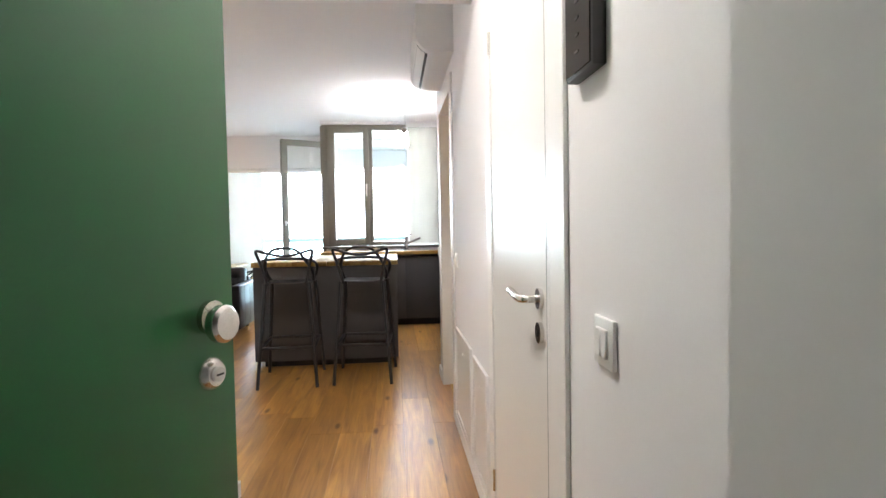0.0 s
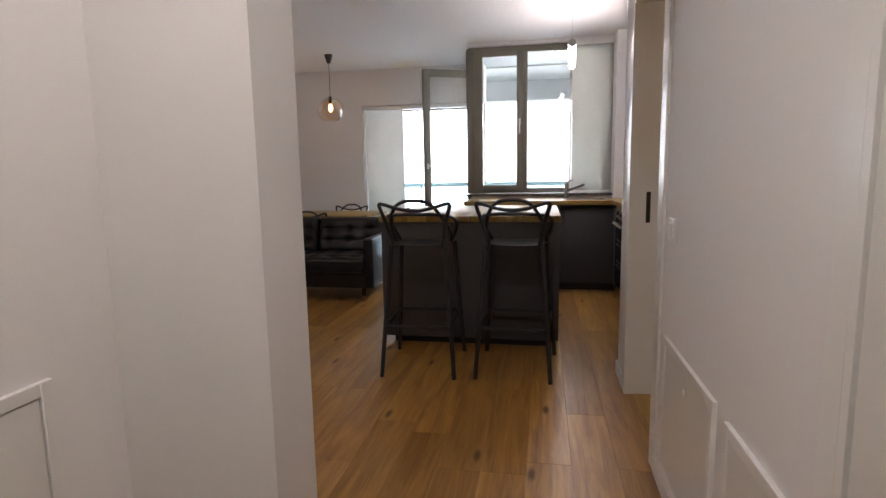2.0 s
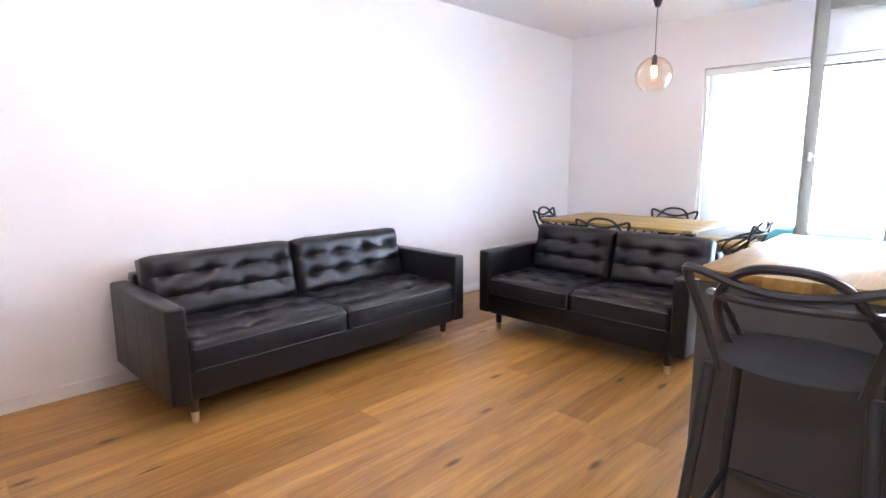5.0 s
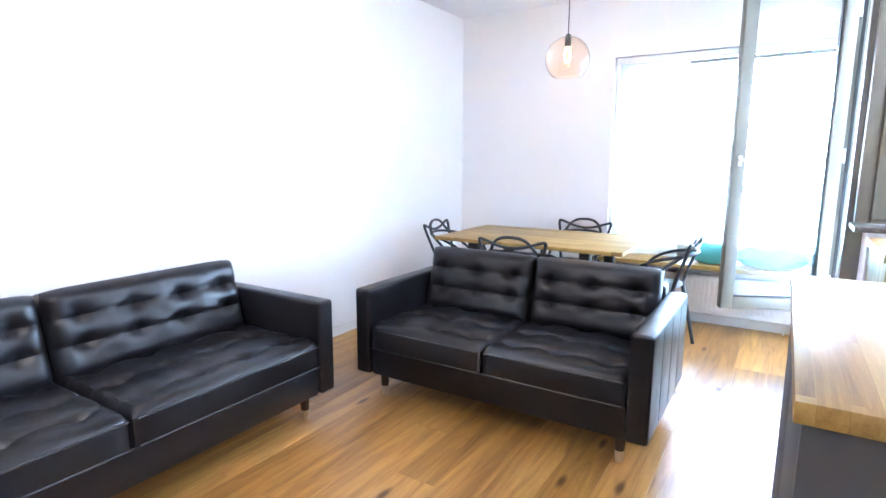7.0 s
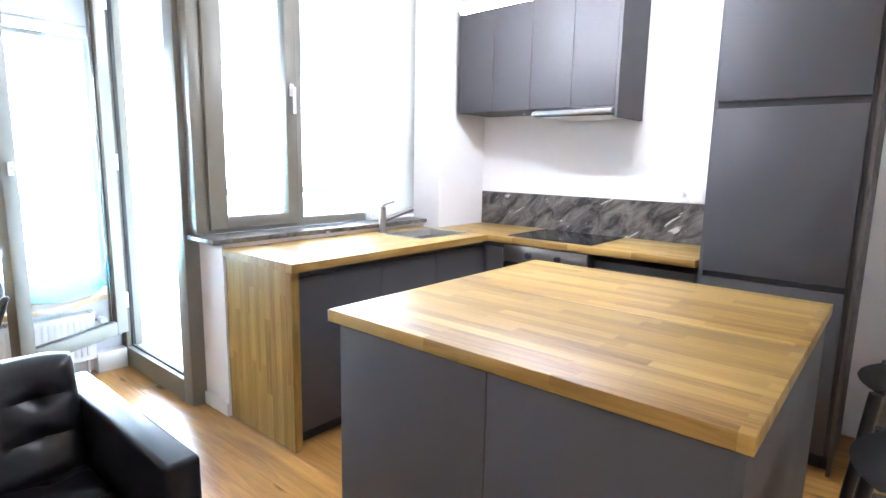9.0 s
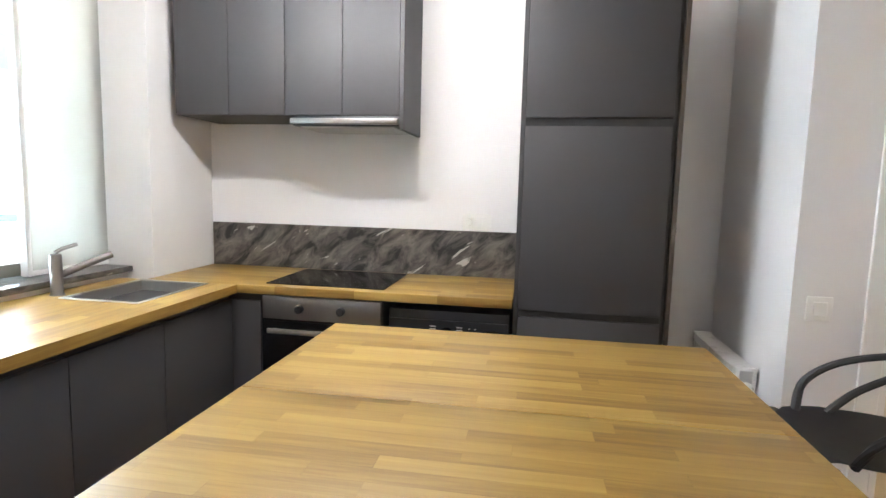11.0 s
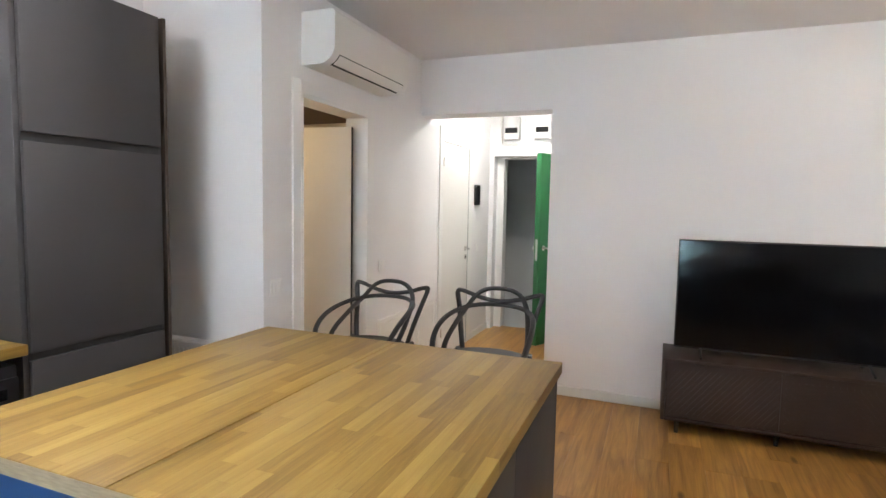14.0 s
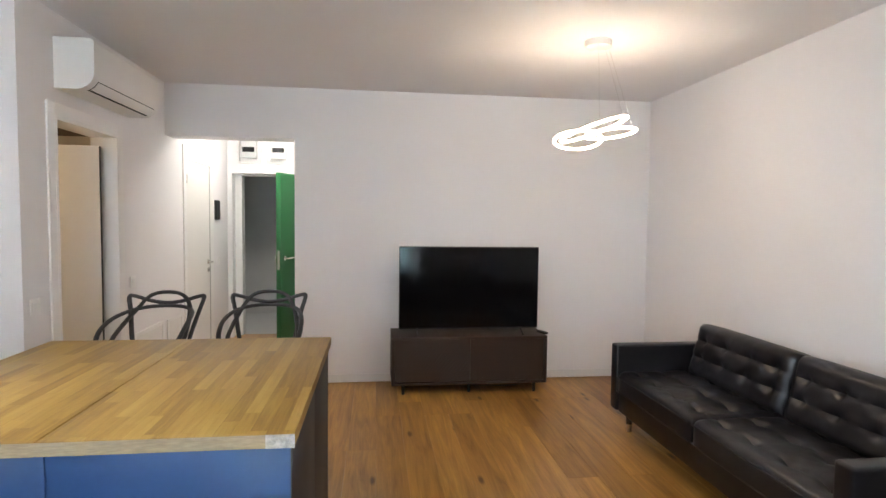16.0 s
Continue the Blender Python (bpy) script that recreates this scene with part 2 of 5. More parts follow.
OVEN_STEEL = surface("dark_brushed_steel", (0.27, 0.25, 0.24), 0.42, 1.0, var=0.06, scale=12, grain=200, stretch=(1, 12, 1), bump=0.03)
BLACKM = surface("black_metal", (0.015, 0.015, 0.016), 0.45, 0.0, var=0.1)
GREY_APP = surface("dark_appliance", (0.016, 0.017, 0.023), 0.33, var=0.06)
SMOKED = surface("smoked_oak", (0.033, 0.0180, 0.0130), 0.5, var=0.28, scale=6, grain=60, stretch=(2, 14, 14), bump=0.15)
GREEN = surface("green_lacquer", (0.010, 0.112, 0.031), 0.34, var=0.05, scale=2, grain=160, bump=0.05)
FRAME = surface("beige_bronze_frame", (0.22, 0.207, 0.170), 0.40, 0.1, var=0.04, scale=6, grain=200)
# black of the window gaskets, also laid where the hinge gap is in shade
GASKET_GAP = surface("gasket_and_gap_dark", (0.03, 0.03, 0.03), 0.7)
# grey that paints the shade in the gap beside the hall door
GAP_GREY = surface("gap_shade_grey", (0.40, 0.40, 0.385), 0.7)
PANE = glass("window_glass", (0.97, 0.99, 0.98))
RAILGLASS = glass("teal_rail_glass", (0.62, 0.86, 0.87))
AMBER = glass("globe_glass", (1.0, 0.91, 0.82))
BLIND = blind_cloth("blind_cloth")
PLAST_W = surface("white_plastic", (0.80, 0.79, 0.77), 0.30, var=0.015, bump=0.0)
ENAMEL = surface("white_enamel", (0.82, 0.81, 0.80), 0.28, var=0.015, bump=0.0)
AC_WHITE = surface("matt_white_shell", (0.80, 0.79, 0.77), 0.6, var=0.01, bump=0.0, rough_var=0.0, spec=0.3)
TEAL = surface("teal_cotton", (0.16, 0.52, 0.53), 0.9, var=0.08, scale=6, grain=500, bump=0.3)
CONCRETE = surface("balcony_plaster", (0.42, 0.43, 0.43), 0.85, var=0.08, scale=2)
PAVE = surface("balcony_tile", (0.42, 0.41, 0.39), 0.6, var=0.1, scale=3)
LANDING = surface("landing_plaster", (0.60, 0.60, 0.59), 0.8, var=0.05)
BATHTILE = surface("bath_plaster", (0.72, 0.66, 0.55), 0.5, var=0.05)
BROWN = surface("brown_wood_ceiling", (0.085, 0.035, 0.013), 0.5, var=0.3, scale=5, stretch=(2, 14, 14))
SKYGLOW = glow("overcast_glow", (0.76, 0.89, 1.0), 3.3)
GROUND = surface("far_ground", (0.16, 0.17, 0.13), 0.9, var=0.3, scale=0.05, grain=1.5, bump=0.0)
LED = glow("led_white", (1.0, 0.80, 0.58), 8.0)
LED_COOL = glow("led_tube", (1.0, 0.95, 0.90), 14.0)
FILAMENT = glow("filament", (1.0, 0.52, 0.18), 60.0)
HALL_LED = glow("hall_led", (1.0, 0.95, 0.85), 21.0)
BATH_LED = glow("bath_led", (1.0, 0.72, 0.40), 10.0)


# ---- mesh helpers ----
def box(bm, x0, y0, z0, x1, y1, z1, bevel=0.0, seg=2):
    """A box from corner to corner, with rounded edges."""
    r = bmesh.ops.create_cube(bm, size=1.0, matrix=Matrix.LocRotScale(((x0 + x1) / 2, (y0 + y1) / 2, (z0 + z1) / 2), None, (abs(x1 - x0), abs(y1 - y0), abs(z1 - z0))))
    if bevel:
        edges = list({e for v in r["verts"] for e in v.link_edges})
        bmesh.ops.bevel(bm, geom=edges, offset=bevel, segments=seg, profile=0.5, affect="EDGES")
    return bm


def boxes(*rows, bevel=0.0, seg=2):
    bm = bmesh.new()
    for r in rows:
        box(bm, *r, bevel=bevel, seg=seg)
    return bm


def holed(x0, y0, x1, y1, hx0, hy0, hx1, hy1, z0, z1):
    """A board with a square hole through it."""
    bm = bmesh.new()
    out = [(x0, y0), (x1, y0), (x1, y1), (x0, y1)]
    ins = [(hx0, hy0), (hx1, hy0), (hx1, hy1), (hx0, hy1)]
    ring = [[bm.verts.new((x, y, z)) for x, y in c] for z in (z0, z1) for c in (out, ins)]
    lo, li, uo, ui = ring
    for i in range(4):
        j = (i + 1) % 4
        bm.faces.new((uo[i], uo[j], ui[j], ui[i])), bm.faces.new((lo[j], lo[i], li[i], li[j]))
        bm.faces.new((lo[i], lo[j], uo[j], uo[i])), bm.faces.new((li[j], li[i], ui[i], ui[j]))
    return bm


def rod(bm, a, b, r0, r1=None, sides=16):
    """A round bar from a to b, tapered from r0 to r1."""
    a, b = Vector(a), Vector(b)
    m = Matrix.Translation((a + b) / 2) @ (b - a).to_track_quat("Z", "Y").to_matrix().to_4x4()
    bmesh.ops.create_cone(bm, cap_ends=True, segments=sides, radius1=r0, radius2=r0 if r1 is None else r1, depth=(b - a).length, matrix=m)
    return bm


def smooth_line(points, steps=8, closed=False):
    """Points along a Catmull-Rom curve."""
    pts = [Vector(p) for p in points]
    k = len(pts)
    out = []
    for i in range(k if closed else k - 1):
        if closed:
            p0, p1, p2, p3 = pts[i - 1], pts[i], pts[(i + 1) % k], pts[(i + 2) % k]
        else:
            p0, p1, p2, p3 = pts[max(i - 1, 0)], pts[i], pts[i + 1], pts[min(i + 2, k - 1)]
        for j in range(steps):
            t = j / steps
            out.append(0.5 * (2 * p1 + (p2 - p0) * t + (2 * p0 - 5 * p1 + 4 * p2 - p3) * t * t + (3 * p1 - p0 - 3 * p2 + p3) * t ** 3))
    if not closed:
        out.append(pts[-1])
    return out


def tube(bm, points, r, sides=8, closed=False, flat=1.0):
    """A bar swept along points; flat squeezes its section."""
    k = len(points)
    rings = []
    up = Vector((0.0, 0.0, 1.0))
    for i, p in enumerate(points):
        a = points[(i - 1) % k] if closed or i else p
        b = points[(i + 1) % k] if closed or i < k - 1 else p
        d = (b - a).normalized()
        s = d.cross(up)
        s = s.normalized() if s.length > 1e-4 else Vector((1, 0, 0))
        u = s.cross(d)
        rings.append([bm.verts.new(p + r * (math.cos(q) * s + flat * math.sin(q) * u)) for q in [2 * math.pi * j / sides for j in range(sides)]])
    for i in range(k if closed else k - 1):
        a, b = rings[i], rings[(i + 1) % k]
        for j in range(sides):
            bm.faces.new((a[j], a[(j + 1) % sides], b[(j + 1) % sides], b[j]))
    if not closed:
        bm.faces.new(rings[0][::-1]), bm.faces.new(rings[-1])
    return bm


def lathe(bm, profile, sides=32, at=(0, 0, 0)):
    """Turns (radius, height) pairs round the z axis."""
    rings = [[bm.verts.new((at[0] + r * math.cos(2 * math.pi * j / sides), at[1] + r * math.sin(2 * math.pi * j / sides), at[2] + z)) for j in range(sides)] for r, z in profile]
    for a, b in zip(rings, rings[1:]):
        for j in range(sides):
            bm.faces.new((a[j], a[(j + 1) % sides], b[(j + 1) % sides], b[j]))
    return bm


def finish(name, bm, mat, smooth=True):
    bmesh.ops.recalc_face_normals(bm, faces=bm.faces)
    me = bpy.data.meshes.new(name)
    bm.to_mesh(me)
    bm.free()
    me.materials.append(mat)
    if smooth:
        me.shade_smooth()
        me.set_sharp_from_angle(angle=radians(38))
    return me


def part(name, bm, mat, parent=None, label="", smooth=True):
    ob = new(name, finish(name, bm, mat, smooth))
    ob.parent = parent
    return tagged(ob, label)


def thing(name, label, category, group="", at=(0, 0, 0), turn=0.0):
    ob = new(name)
    ob.empty_display_size = 0.1
    ob.matrix_world = pose(*at, 0, 0, turn)
    return tagged(ob, label, category, group)


def structure(name, bm, mat, label, category=""):
    return tagged(part(name, bm, mat), label, category, kind="structure")


# ---- the plan ----
CZ = 2.635            # ceiling
XW, XE, XK = -3.31, 1.09, 1.89   # west wall, hall and door wall, kitchen wall
YS, YN = 3.575, 9.66  # south and north walls of the room
HW = -0.40            # hall's west wall
YD = 1.60             # hall's south wall

structure("wall_west", boxes((XW - 0.2, YS - 0.22, 0, XW, YN + 0.3, CZ)), WALL, "white painted plaster wall behind the long sofa", "wall")
structure("wall_south", boxes((XW, YS - 0.22, 0, 0.005, YS, CZ), (0.005, YS - 0.22, 2.19, XE, YS, CZ)), WALL, "white plaster wall with an open passage to the hall", "wall")
structure("wall_hall_west", boxes((HW - 0.15, YD - 0.28, 0, HW, YS - 0.22, CZ)), WALL, "white plaster wall of the entrance hall", "wall")
structure("wall_hall_south", boxes((HW, YD - 0.28, 0, 0.03, YD, CZ), (1.035, YD - 0.28, 0, XE, YD, CZ), (0.03, YD - 0.28, 2.03, 1.035, YD, CZ)), WALL, "white plaster wall round the entrance door", "wall")
structure("wall_hall_east", boxes(
    (XE, YD - 0.28, 0, XE + 0.15, 2.335, CZ), (XE, 2.335, 2.06, XE + 0.15, 3.10, CZ), (XE, 3.10, 0, XE + 0.15, 4.46, CZ),
    (XE, 4.46, 2.055, XE + 0.15, 5.22, CZ), (XE, 5.22, 0, XE + 0.15, 5.526, CZ)), WALL, "white plaster wall with two inner doors", "wall")
structure("wall_recess", boxes((XE + 0.15, 5.40, 0, XK + 0.15, 5.526, CZ)), WALL, "white plaster return wall beside the tall cabinet", "wall")
structure("wall_kitchen", boxes((XK, 5.526, 0, XK + 0.15, 8.65, CZ)), WALL, "white plaster wall behind the kitchen units", "wall")
structure("wall_parapet", boxes((-0.16, 8.40, 0, 1.38, 8.65, 0.945)), WALL, "low white plaster parapet under the kitchen window", "wall")
structure("wall_pier", boxes((1.38, 8.26, 0, XK, 8.65, CZ)), WALL, "white plaster pier beside the kitchen window", "wall")
structure("wall_lintel", boxes((-0.21, 8.50, 2.60, 1.38, 8.65, CZ)), WALL, "narrow white lintel over the kitchen window", "wall")
structure("wall_north", boxes((XW, YN, 0, -1.84, YN + 0.3, CZ), (-1.84, YN, 2.15, -0.14, YN + 0.3, CZ), (-1.84, YN, 0, -0.14, YN + 0.3, 0.47)), WALL, "white plaster wall with a low wide window", "wall")
structure("ceiling", boxes((XW - 0.2, YS - 0.22, CZ, XK + 0.15, 8.65, CZ + 0.2), (XW - 0.2, 8.65, CZ, -0.14, YN + 0.3, CZ + 0.2), (HW - 0.15, YD - 0.28, CZ, XE + 0.15, YS - 0.22, CZ + 0.2)), CEIL, "plain white painted ceiling", "ceiling")
floor = structure("floor", boxes((XW - 0.2, YS - 0.22, -0.2, XK + 0.15, 8.65, -0.012), (XW - 0.2, 8.65, -0.2, -0.14, YN + 0.3, -0.012), (HW - 0.15, YD - 1.7, -0.2, XE + 0.15, YS - 0.22, -0.012)), JOINT, "oiled oak plank floor with knots", "floor")

structure("threshold", boxes((XE + 0.038, 4.462, -0.012, XE + 0.15, 5.218, 0.004), bevel=0.002, seg=1), BLOCK_Y, "oak threshold strip in the bathroom doorway", "threshold")

# landing outside the entrance, closed and unlit
structure("wall_landing", boxes((-0.65, -0.2, 0, -0.45, 1.32, CZ), (1.35, -0.2, 0, 1.55, 1.32, CZ), (-0.65, -0.4, 0, 1.55, -0.2, CZ), (-0.45, -0.2, CZ, 1.35, 1.32, CZ + 0.2), (-0.45, 1.22, 0, HW, 1.32, CZ), (XE, 1.22, 0, 1.35, 1.32, CZ)), LANDING, "plain grey plaster walls of the stair landing", "wall")
structure("floor_landing", boxes((-0.65, -0.4, -0.2, 1.55, 1.40, -0.008)), LANDING, "grey stone floor of the stair landing", "floor")

# bathroom behind the open inner door, and the closed room behind the hall door
structure("wall_bathroom", boxes((XE + 0.15, 3.40, 0, 2.6, 3.55, CZ), (2.6, 3.40, 0, 2.75, 5.40, CZ), (XK + 0.15, 5.40, 0, 2.75, 5.526, CZ), (XE + 0.15, 3.55, -0.1, 2.6, 5.40, -0.004)), BATHTILE, "beige bathroom walls seen past the open door", "wall")
structure("ceiling_bathroom", boxes((XE + 0.15, 3.55, 2.16, 2.6, 5.40, 2.28)), BROWN, "brown wooden ceiling of the bathroom", "ceiling")

# ---- trim, doors and windows ----
def baseboard(rows):
    bm = bmesh.new()
    for r in rows:
        box(bm, *r, bevel=0.003, seg=1)
    return bm


structure("baseboard", baseboard([
    (XW, YS, 0, XW + 0.014, YN, 0.075), (XW + 0.014, YS, 0, 0.0, YS + 0.014, 0.075), (XW + 0.014, YN - 0.014, 0, -0.22, YN, 0.075),
    (0.005, YS - 0.22, 0, 0.019, YS + 0.014, 0.075), (HW, YS - 0.234, 0, 0.019, YS - 0.22, 0.075),
    (HW, YD, 0, HW + 0.014, YS - 0.234, 0.075), (XE - 0.014, YD, 0, XE, 2.222, 0.075), (XE - 0.014, 3.163, 0, XE, 4.385, 0.075),
    (XE - 0.014, 5.295, 0, XE, 5.54, 0.075), (XE, 5.526, 0, XK, 5.54, 0.075), (-0.174, 8.40, 0, -0.16, 8.65, 0.075)]), TRIM,
    "white painted skirting board along the walls", "skirting board")


def casing(name, y0, y1, top, w=0.07, far=0.07, label="white lacquered door casing"):
    """A door lining through the wall at XE, with flat casing on the room's side."""
    ob = thing(name, label, "door frame")
    ob["kind"] = "structure"
    bm = boxes((XE - 0.012, y0 - w, 0, XE, y0, top + w), (XE - 0.012, y1, 0, XE, y1 + far, top + w), (XE - 0.012, y0, top, XE, y1, top + w), bevel=0.002, seg=1)
    part("casing", bm, TRIM, ob)
    part("lining", boxes((XE - 0.012, y0, 0, XE + 0.16, y0 + 0.022, top), (XE - 0.012, y1 - 0.022, 0, XE + 0.16, y1, top), (XE - 0.012, y0 + 0.022, top - 0.022, XE + 0.16, y1 - 0.022, top)), TRIM, ob)
    return ob


casing("door_frame_1", 2.335, 3.10, 2.06, 0.11, far=0.06)
f2 = casing("door_frame_2", 4.46, 5.22, 2.055)
part("strike_plate", boxes((XE + 0.072, 5.1962, 0.94, XE + 0.094, 5.1982, 1.10), bevel=0.001, seg=1), BLACKM, f2, "dark metal strike plate")


def lever(parent, side=1):
    """A lever handle on a rose, and a lock rose below, on the plane x = 0, reaching out to -x; the lever points to +y * side."""
    h = part("door_handle", rod(bmesh.new(), (0, 0, 0), (-0.010, 0, 0), 0.026, sides=24), CHROME, parent, "satin nickel lever handle")
    bm = tube(bmesh.new(), smooth_line([(-0.008, 0, 0), (-0.040, 0, 0), (-0.052, side * 0.02, 0), (-0.052, side * 0.07, 0.004), (-0.052, side * 0.125, 0.010)], 6), 0.0095, 10)
    part("lever", bm, CHROME, h)
    k = part("lock_rose", rod(bmesh.new(), (0, 0, -0.085), (-0.010, 0, -0.085), 0.026, sides=24), CHROME, parent, "satin nickel lock rose")
    part("keyhole", boxes((-0.0125, -0.004, -0.095, -0.009, 0.004, -0.078)), BLACKM, k)
    return h, k


# closed white door in the hall
d1 = thing("door_1", "closed plain white inner door with nickel lever", "door", at=(XE - 0.006, 2.357, 0))
d1["kind"] = "structure"
part("door_leaf", boxes((0.0, 0.002, 0.008, 0.04, 0.718, 2.034), bevel=0.002, seg=1), DOORW, d1)
for ob in lever(d1, 1):
    ob.location = (-0.0, 0.070, 1.008)
for z in (0.25, 1.85):
    part("hinge", rod(bmesh.new(), (-0.004, 0.7215, z - 0.04), (-0.004, 0.7215, z + 0.04), 0.007), CHROME, d1)

# strip added for the shaded gap at the leaf's lock edge
part("gap_shade", boxes((-0.0065, -0.0035, 0.008, 0.03, 0.0015, 2.036)), GAP_GREY, d1, "grey strip for the shaded gap beside the leaf")

# bathroom door, swung inwards
d2 = thing("door_2", "white inner door standing open into the bathroom", "door", at=(XE + 0.085, 4.505, 0), turn=-80)
d2["kind"] = "structure"
part("door_leaf", boxes((-0.04, 0.0, 0.008, 0.0, 0.705, 1.965), bevel=0.002, seg=1), DOORW, d2)
for ob in lever(d2, -1):
    ob.location = (-0.04, 0.64, 1.0)

# dark strip paints the shade in the open leaf's hinge gap
part("gap_shade", boxes((-0.043, -0.007, 0.008, -0.026, -0.001, 1.965)), GASKET_GAP, d2, "dark strip for the shaded gap at the hinge side")

# entrance door, swung into the hall
SWING = 66.0
d3 = thing("door_3", "dark green entrance door standing open with nickel knob", "door", at=(0.05, 1.40, 0), turn=SWING)
d3["kind"] = "structure"
part("door_leaf", boxes((0.0, 0.0, 0.012, 0.88, 0.062, 2.0), bevel=0.004), GREEN, d3, "dark green lacquered leaf")
kn = part("door_knob", rod(bmesh.new(), (0.815, -0.012, 1.03), (0.815, 0.0, 1.03), 0.031, sides=24), CHROME, d3, "offset satin nickel knob")
part("knob_cap", lathe(bmesh.new(), [(0.0, 0.0), (0.030, 0.0), (0.034, 0.006), (0.034, 0.020), (0.028, 0.027), (0.0, 0.029)], 28), CHROME, kn).matrix_basis = pose(0.800, -0.030, 1.022, 90, 0, 0)
cyl = part("lock_guard", lathe(bmesh.new(), [(0.0, 0.016), (0.022, 0.015), (0.029, 0.008), (0.031, 0.0)], 28), CHROME, d3, "satin nickel lock guard")
cyl.matrix_basis = pose(0.815, 0.0, 0.925, 90, 0, 0)
part("lock_cylinder", rod(bmesh.new(), (0, 0, 0.014), (0, 0, 0.021), 0.014, sides=20), STEEL, cyl)
part("key_slot", boxes((-0.009, -0.0018, 0.0205, 0.009, 0.0018, 0.0225)), BLACKM, cyl)
lv = part("inner_handle", rod(bmesh.new(), (0.815, 0.062, 1.03), (0.815, 0.074, 1.03), 0.026, sides=24), CHROME, d3, "satin nickel lever handle")
part("lever", tube(bmesh.new(), smooth_line([(0.815, 0.07, 1.03), (0.815, 0.105, 1.03), (0.79, 0.115, 1.03), (0.69, 0.115, 1.035)], 6), 0.0095, 10), CHROME, lv)
part("door_edge_plate", boxes((0.8805, 0.018, 0.90, 0.8825, 0.044, 1.12)), STEEL, d3)
fr = thing("door_frame_3", "white entrance door frame in the wall", "door frame")
fr["kind"] = "structure"
part("frame", boxes((0.03, 1.32, 0, 0.05, 1.46, 2.03), (0.95, 1.32, 0, 1.035, 1.46, 2.03), (0.05, 1.32, 2.01, 0.95, 1.46, 2.03)), TRIM, fr)

# low service panels in the hall
def service_panel(y0, y1, z1, east=True):
    x = XE if east else HW
    s = -1 if east else 1
    ob = thing("service_panel", "small white painted access panel low in the wall", "access panel", "access panels", at=(x, y0, 0.085))
    w, h = y1 - y0, z1 - 0.085
    part("panel_frame", boxes((0, 0, 0, s * 0.014, 0.03, h), (0, w - 0.03, 0, s * 0.014, w, h), (0, 0.03, h - 0.03, s * 0.014, w - 0.03, h), (0, 0.03, 0, s * 0.014, w - 0.03, 0.03), bevel=0.002, seg=1), TRIM, ob)
    part("panel_door", boxes((0, 0.033, 0.033, s * 0.010, w - 0.033, h - 0.033), bevel=0.002, seg=1), DOORW, ob)
    part("knob", rod(bmesh.new(), (s * 0.009, w * 0.5, h - 0.10), (s * 0.013, w * 0.5, h - 0.10), 0.010), TRIM, ob)


service_panel(3.69, 4.295, 0.605)
service_panel(3.235, 3.60, 0.595)
service_panel(2.45, 3.16, 0.80, east=False)


def wall_switch(at, turn, w=0.085, keys=1, label="white plastic light switch on the wall"):
    """A switch plate that lies on the plane y = 0 and looks to -y."""
    ob = thing("wall_switch", label, "light switch", "switches", at=at, turn=turn)
    part("plate", boxes((-w / 2, -0.009, -0.043, w / 2, 0, 0.043), bevel=0.003), PLAST_W, ob)
    kw = (w * 0.56) / keys
    for i in range(keys):
        x = -w * 0.28 + i * kw
        part("rocker", boxes((x + 0.001, -0.014, -0.025, x + kw - 0.001, -0.008, 0.025), bevel=0.002, seg=1), PLAST_W, ob)


wall_switch((XE, 2.022, 0.983), -90, 0.086, 2, "white two-gang light switch beside the hall door")
wall_switch((XE, 4.255, 1.0), -90)
wall_switch((XE, 5.435, 1.0), -90)

ic = thing("intercom", "black wall intercom with small touch keys", "intercom", at=(XE, 2.085, 1.57), turn=-90)
part("housing", boxes((-0.07, -0.026, -0.11, 0.07, 0, 0.11), bevel=0.004), BLACKM, ic)
part("front_plate", boxes((-0.064, -0.029, -0.104, 0.064, -0.0255, 0.104), bevel=0.001, seg=1), BLACKGL, ic)
for i in range(4):
    part("touch_key", boxes((-0.008, -0.0305, -0.07 + i * 0.03, 0.008, -0.0285, -0.066 + i * 0.03)), GREY_APP, ic)

# meters above the entrance
def meter_box(x0, x1, kind):
    ob = thing("meter_box", "wall niche with a small %s" % kind, "meter box", "meters above the entrance", at=(x0, YD, 2.15))
    w = x1 - x0
    part("niche_frame", boxes((0, 0, 0, w, 0.02, 0.02), (0, 0, 0.02, 0.02, 0.02, 0.33), (w - 0.02, 0, 0.02, w, 0.02, 0.33), bevel=0.002, seg=1), TRIM, ob)
    part("housing", boxes((0.05, 0, 0.06, w - 0.05, 0.085, 0.31), bevel=0.008), PLAST_W if "fuse" in kind else LANDING, ob)
    part("window", boxes((0.07, 0.084, 0.13, w - 0.07, 0.089, 0.19), bevel=0.002, seg=1), BLACKGL, ob)
    return ob


meter_box(0.68, 0.96, "grey electricity meter")
meter_box(0.33, 0.61, "white fuse box")

# north window with its bench sill
w1 = thing("window_1", "low wide window with bronze frame and white outdoor light", "window")
w1["kind"] = "structure"
YG = YN + 0.22
part("window_frame", boxes((-1.84, YG - 0.04, 0.50, -1.77, YG + 0.03, 2.15), (-0.28, YG - 0.04, 0.50, -0.14, YG + 0.03, 2.15), (-1.77, YG - 0.04, 2.08, -0.28, YG + 0.03, 2.15), (-1.77, YG - 0.04, 0.50, -0.28, YG + 0.03, 0.60), bevel=0.004), FRAME, w1)
part("pane", boxes((-1.77, YG - 0.008, 0.60, -0.28, YG + 0.004, 2.08)), PANE, w1).visible_shadow = False
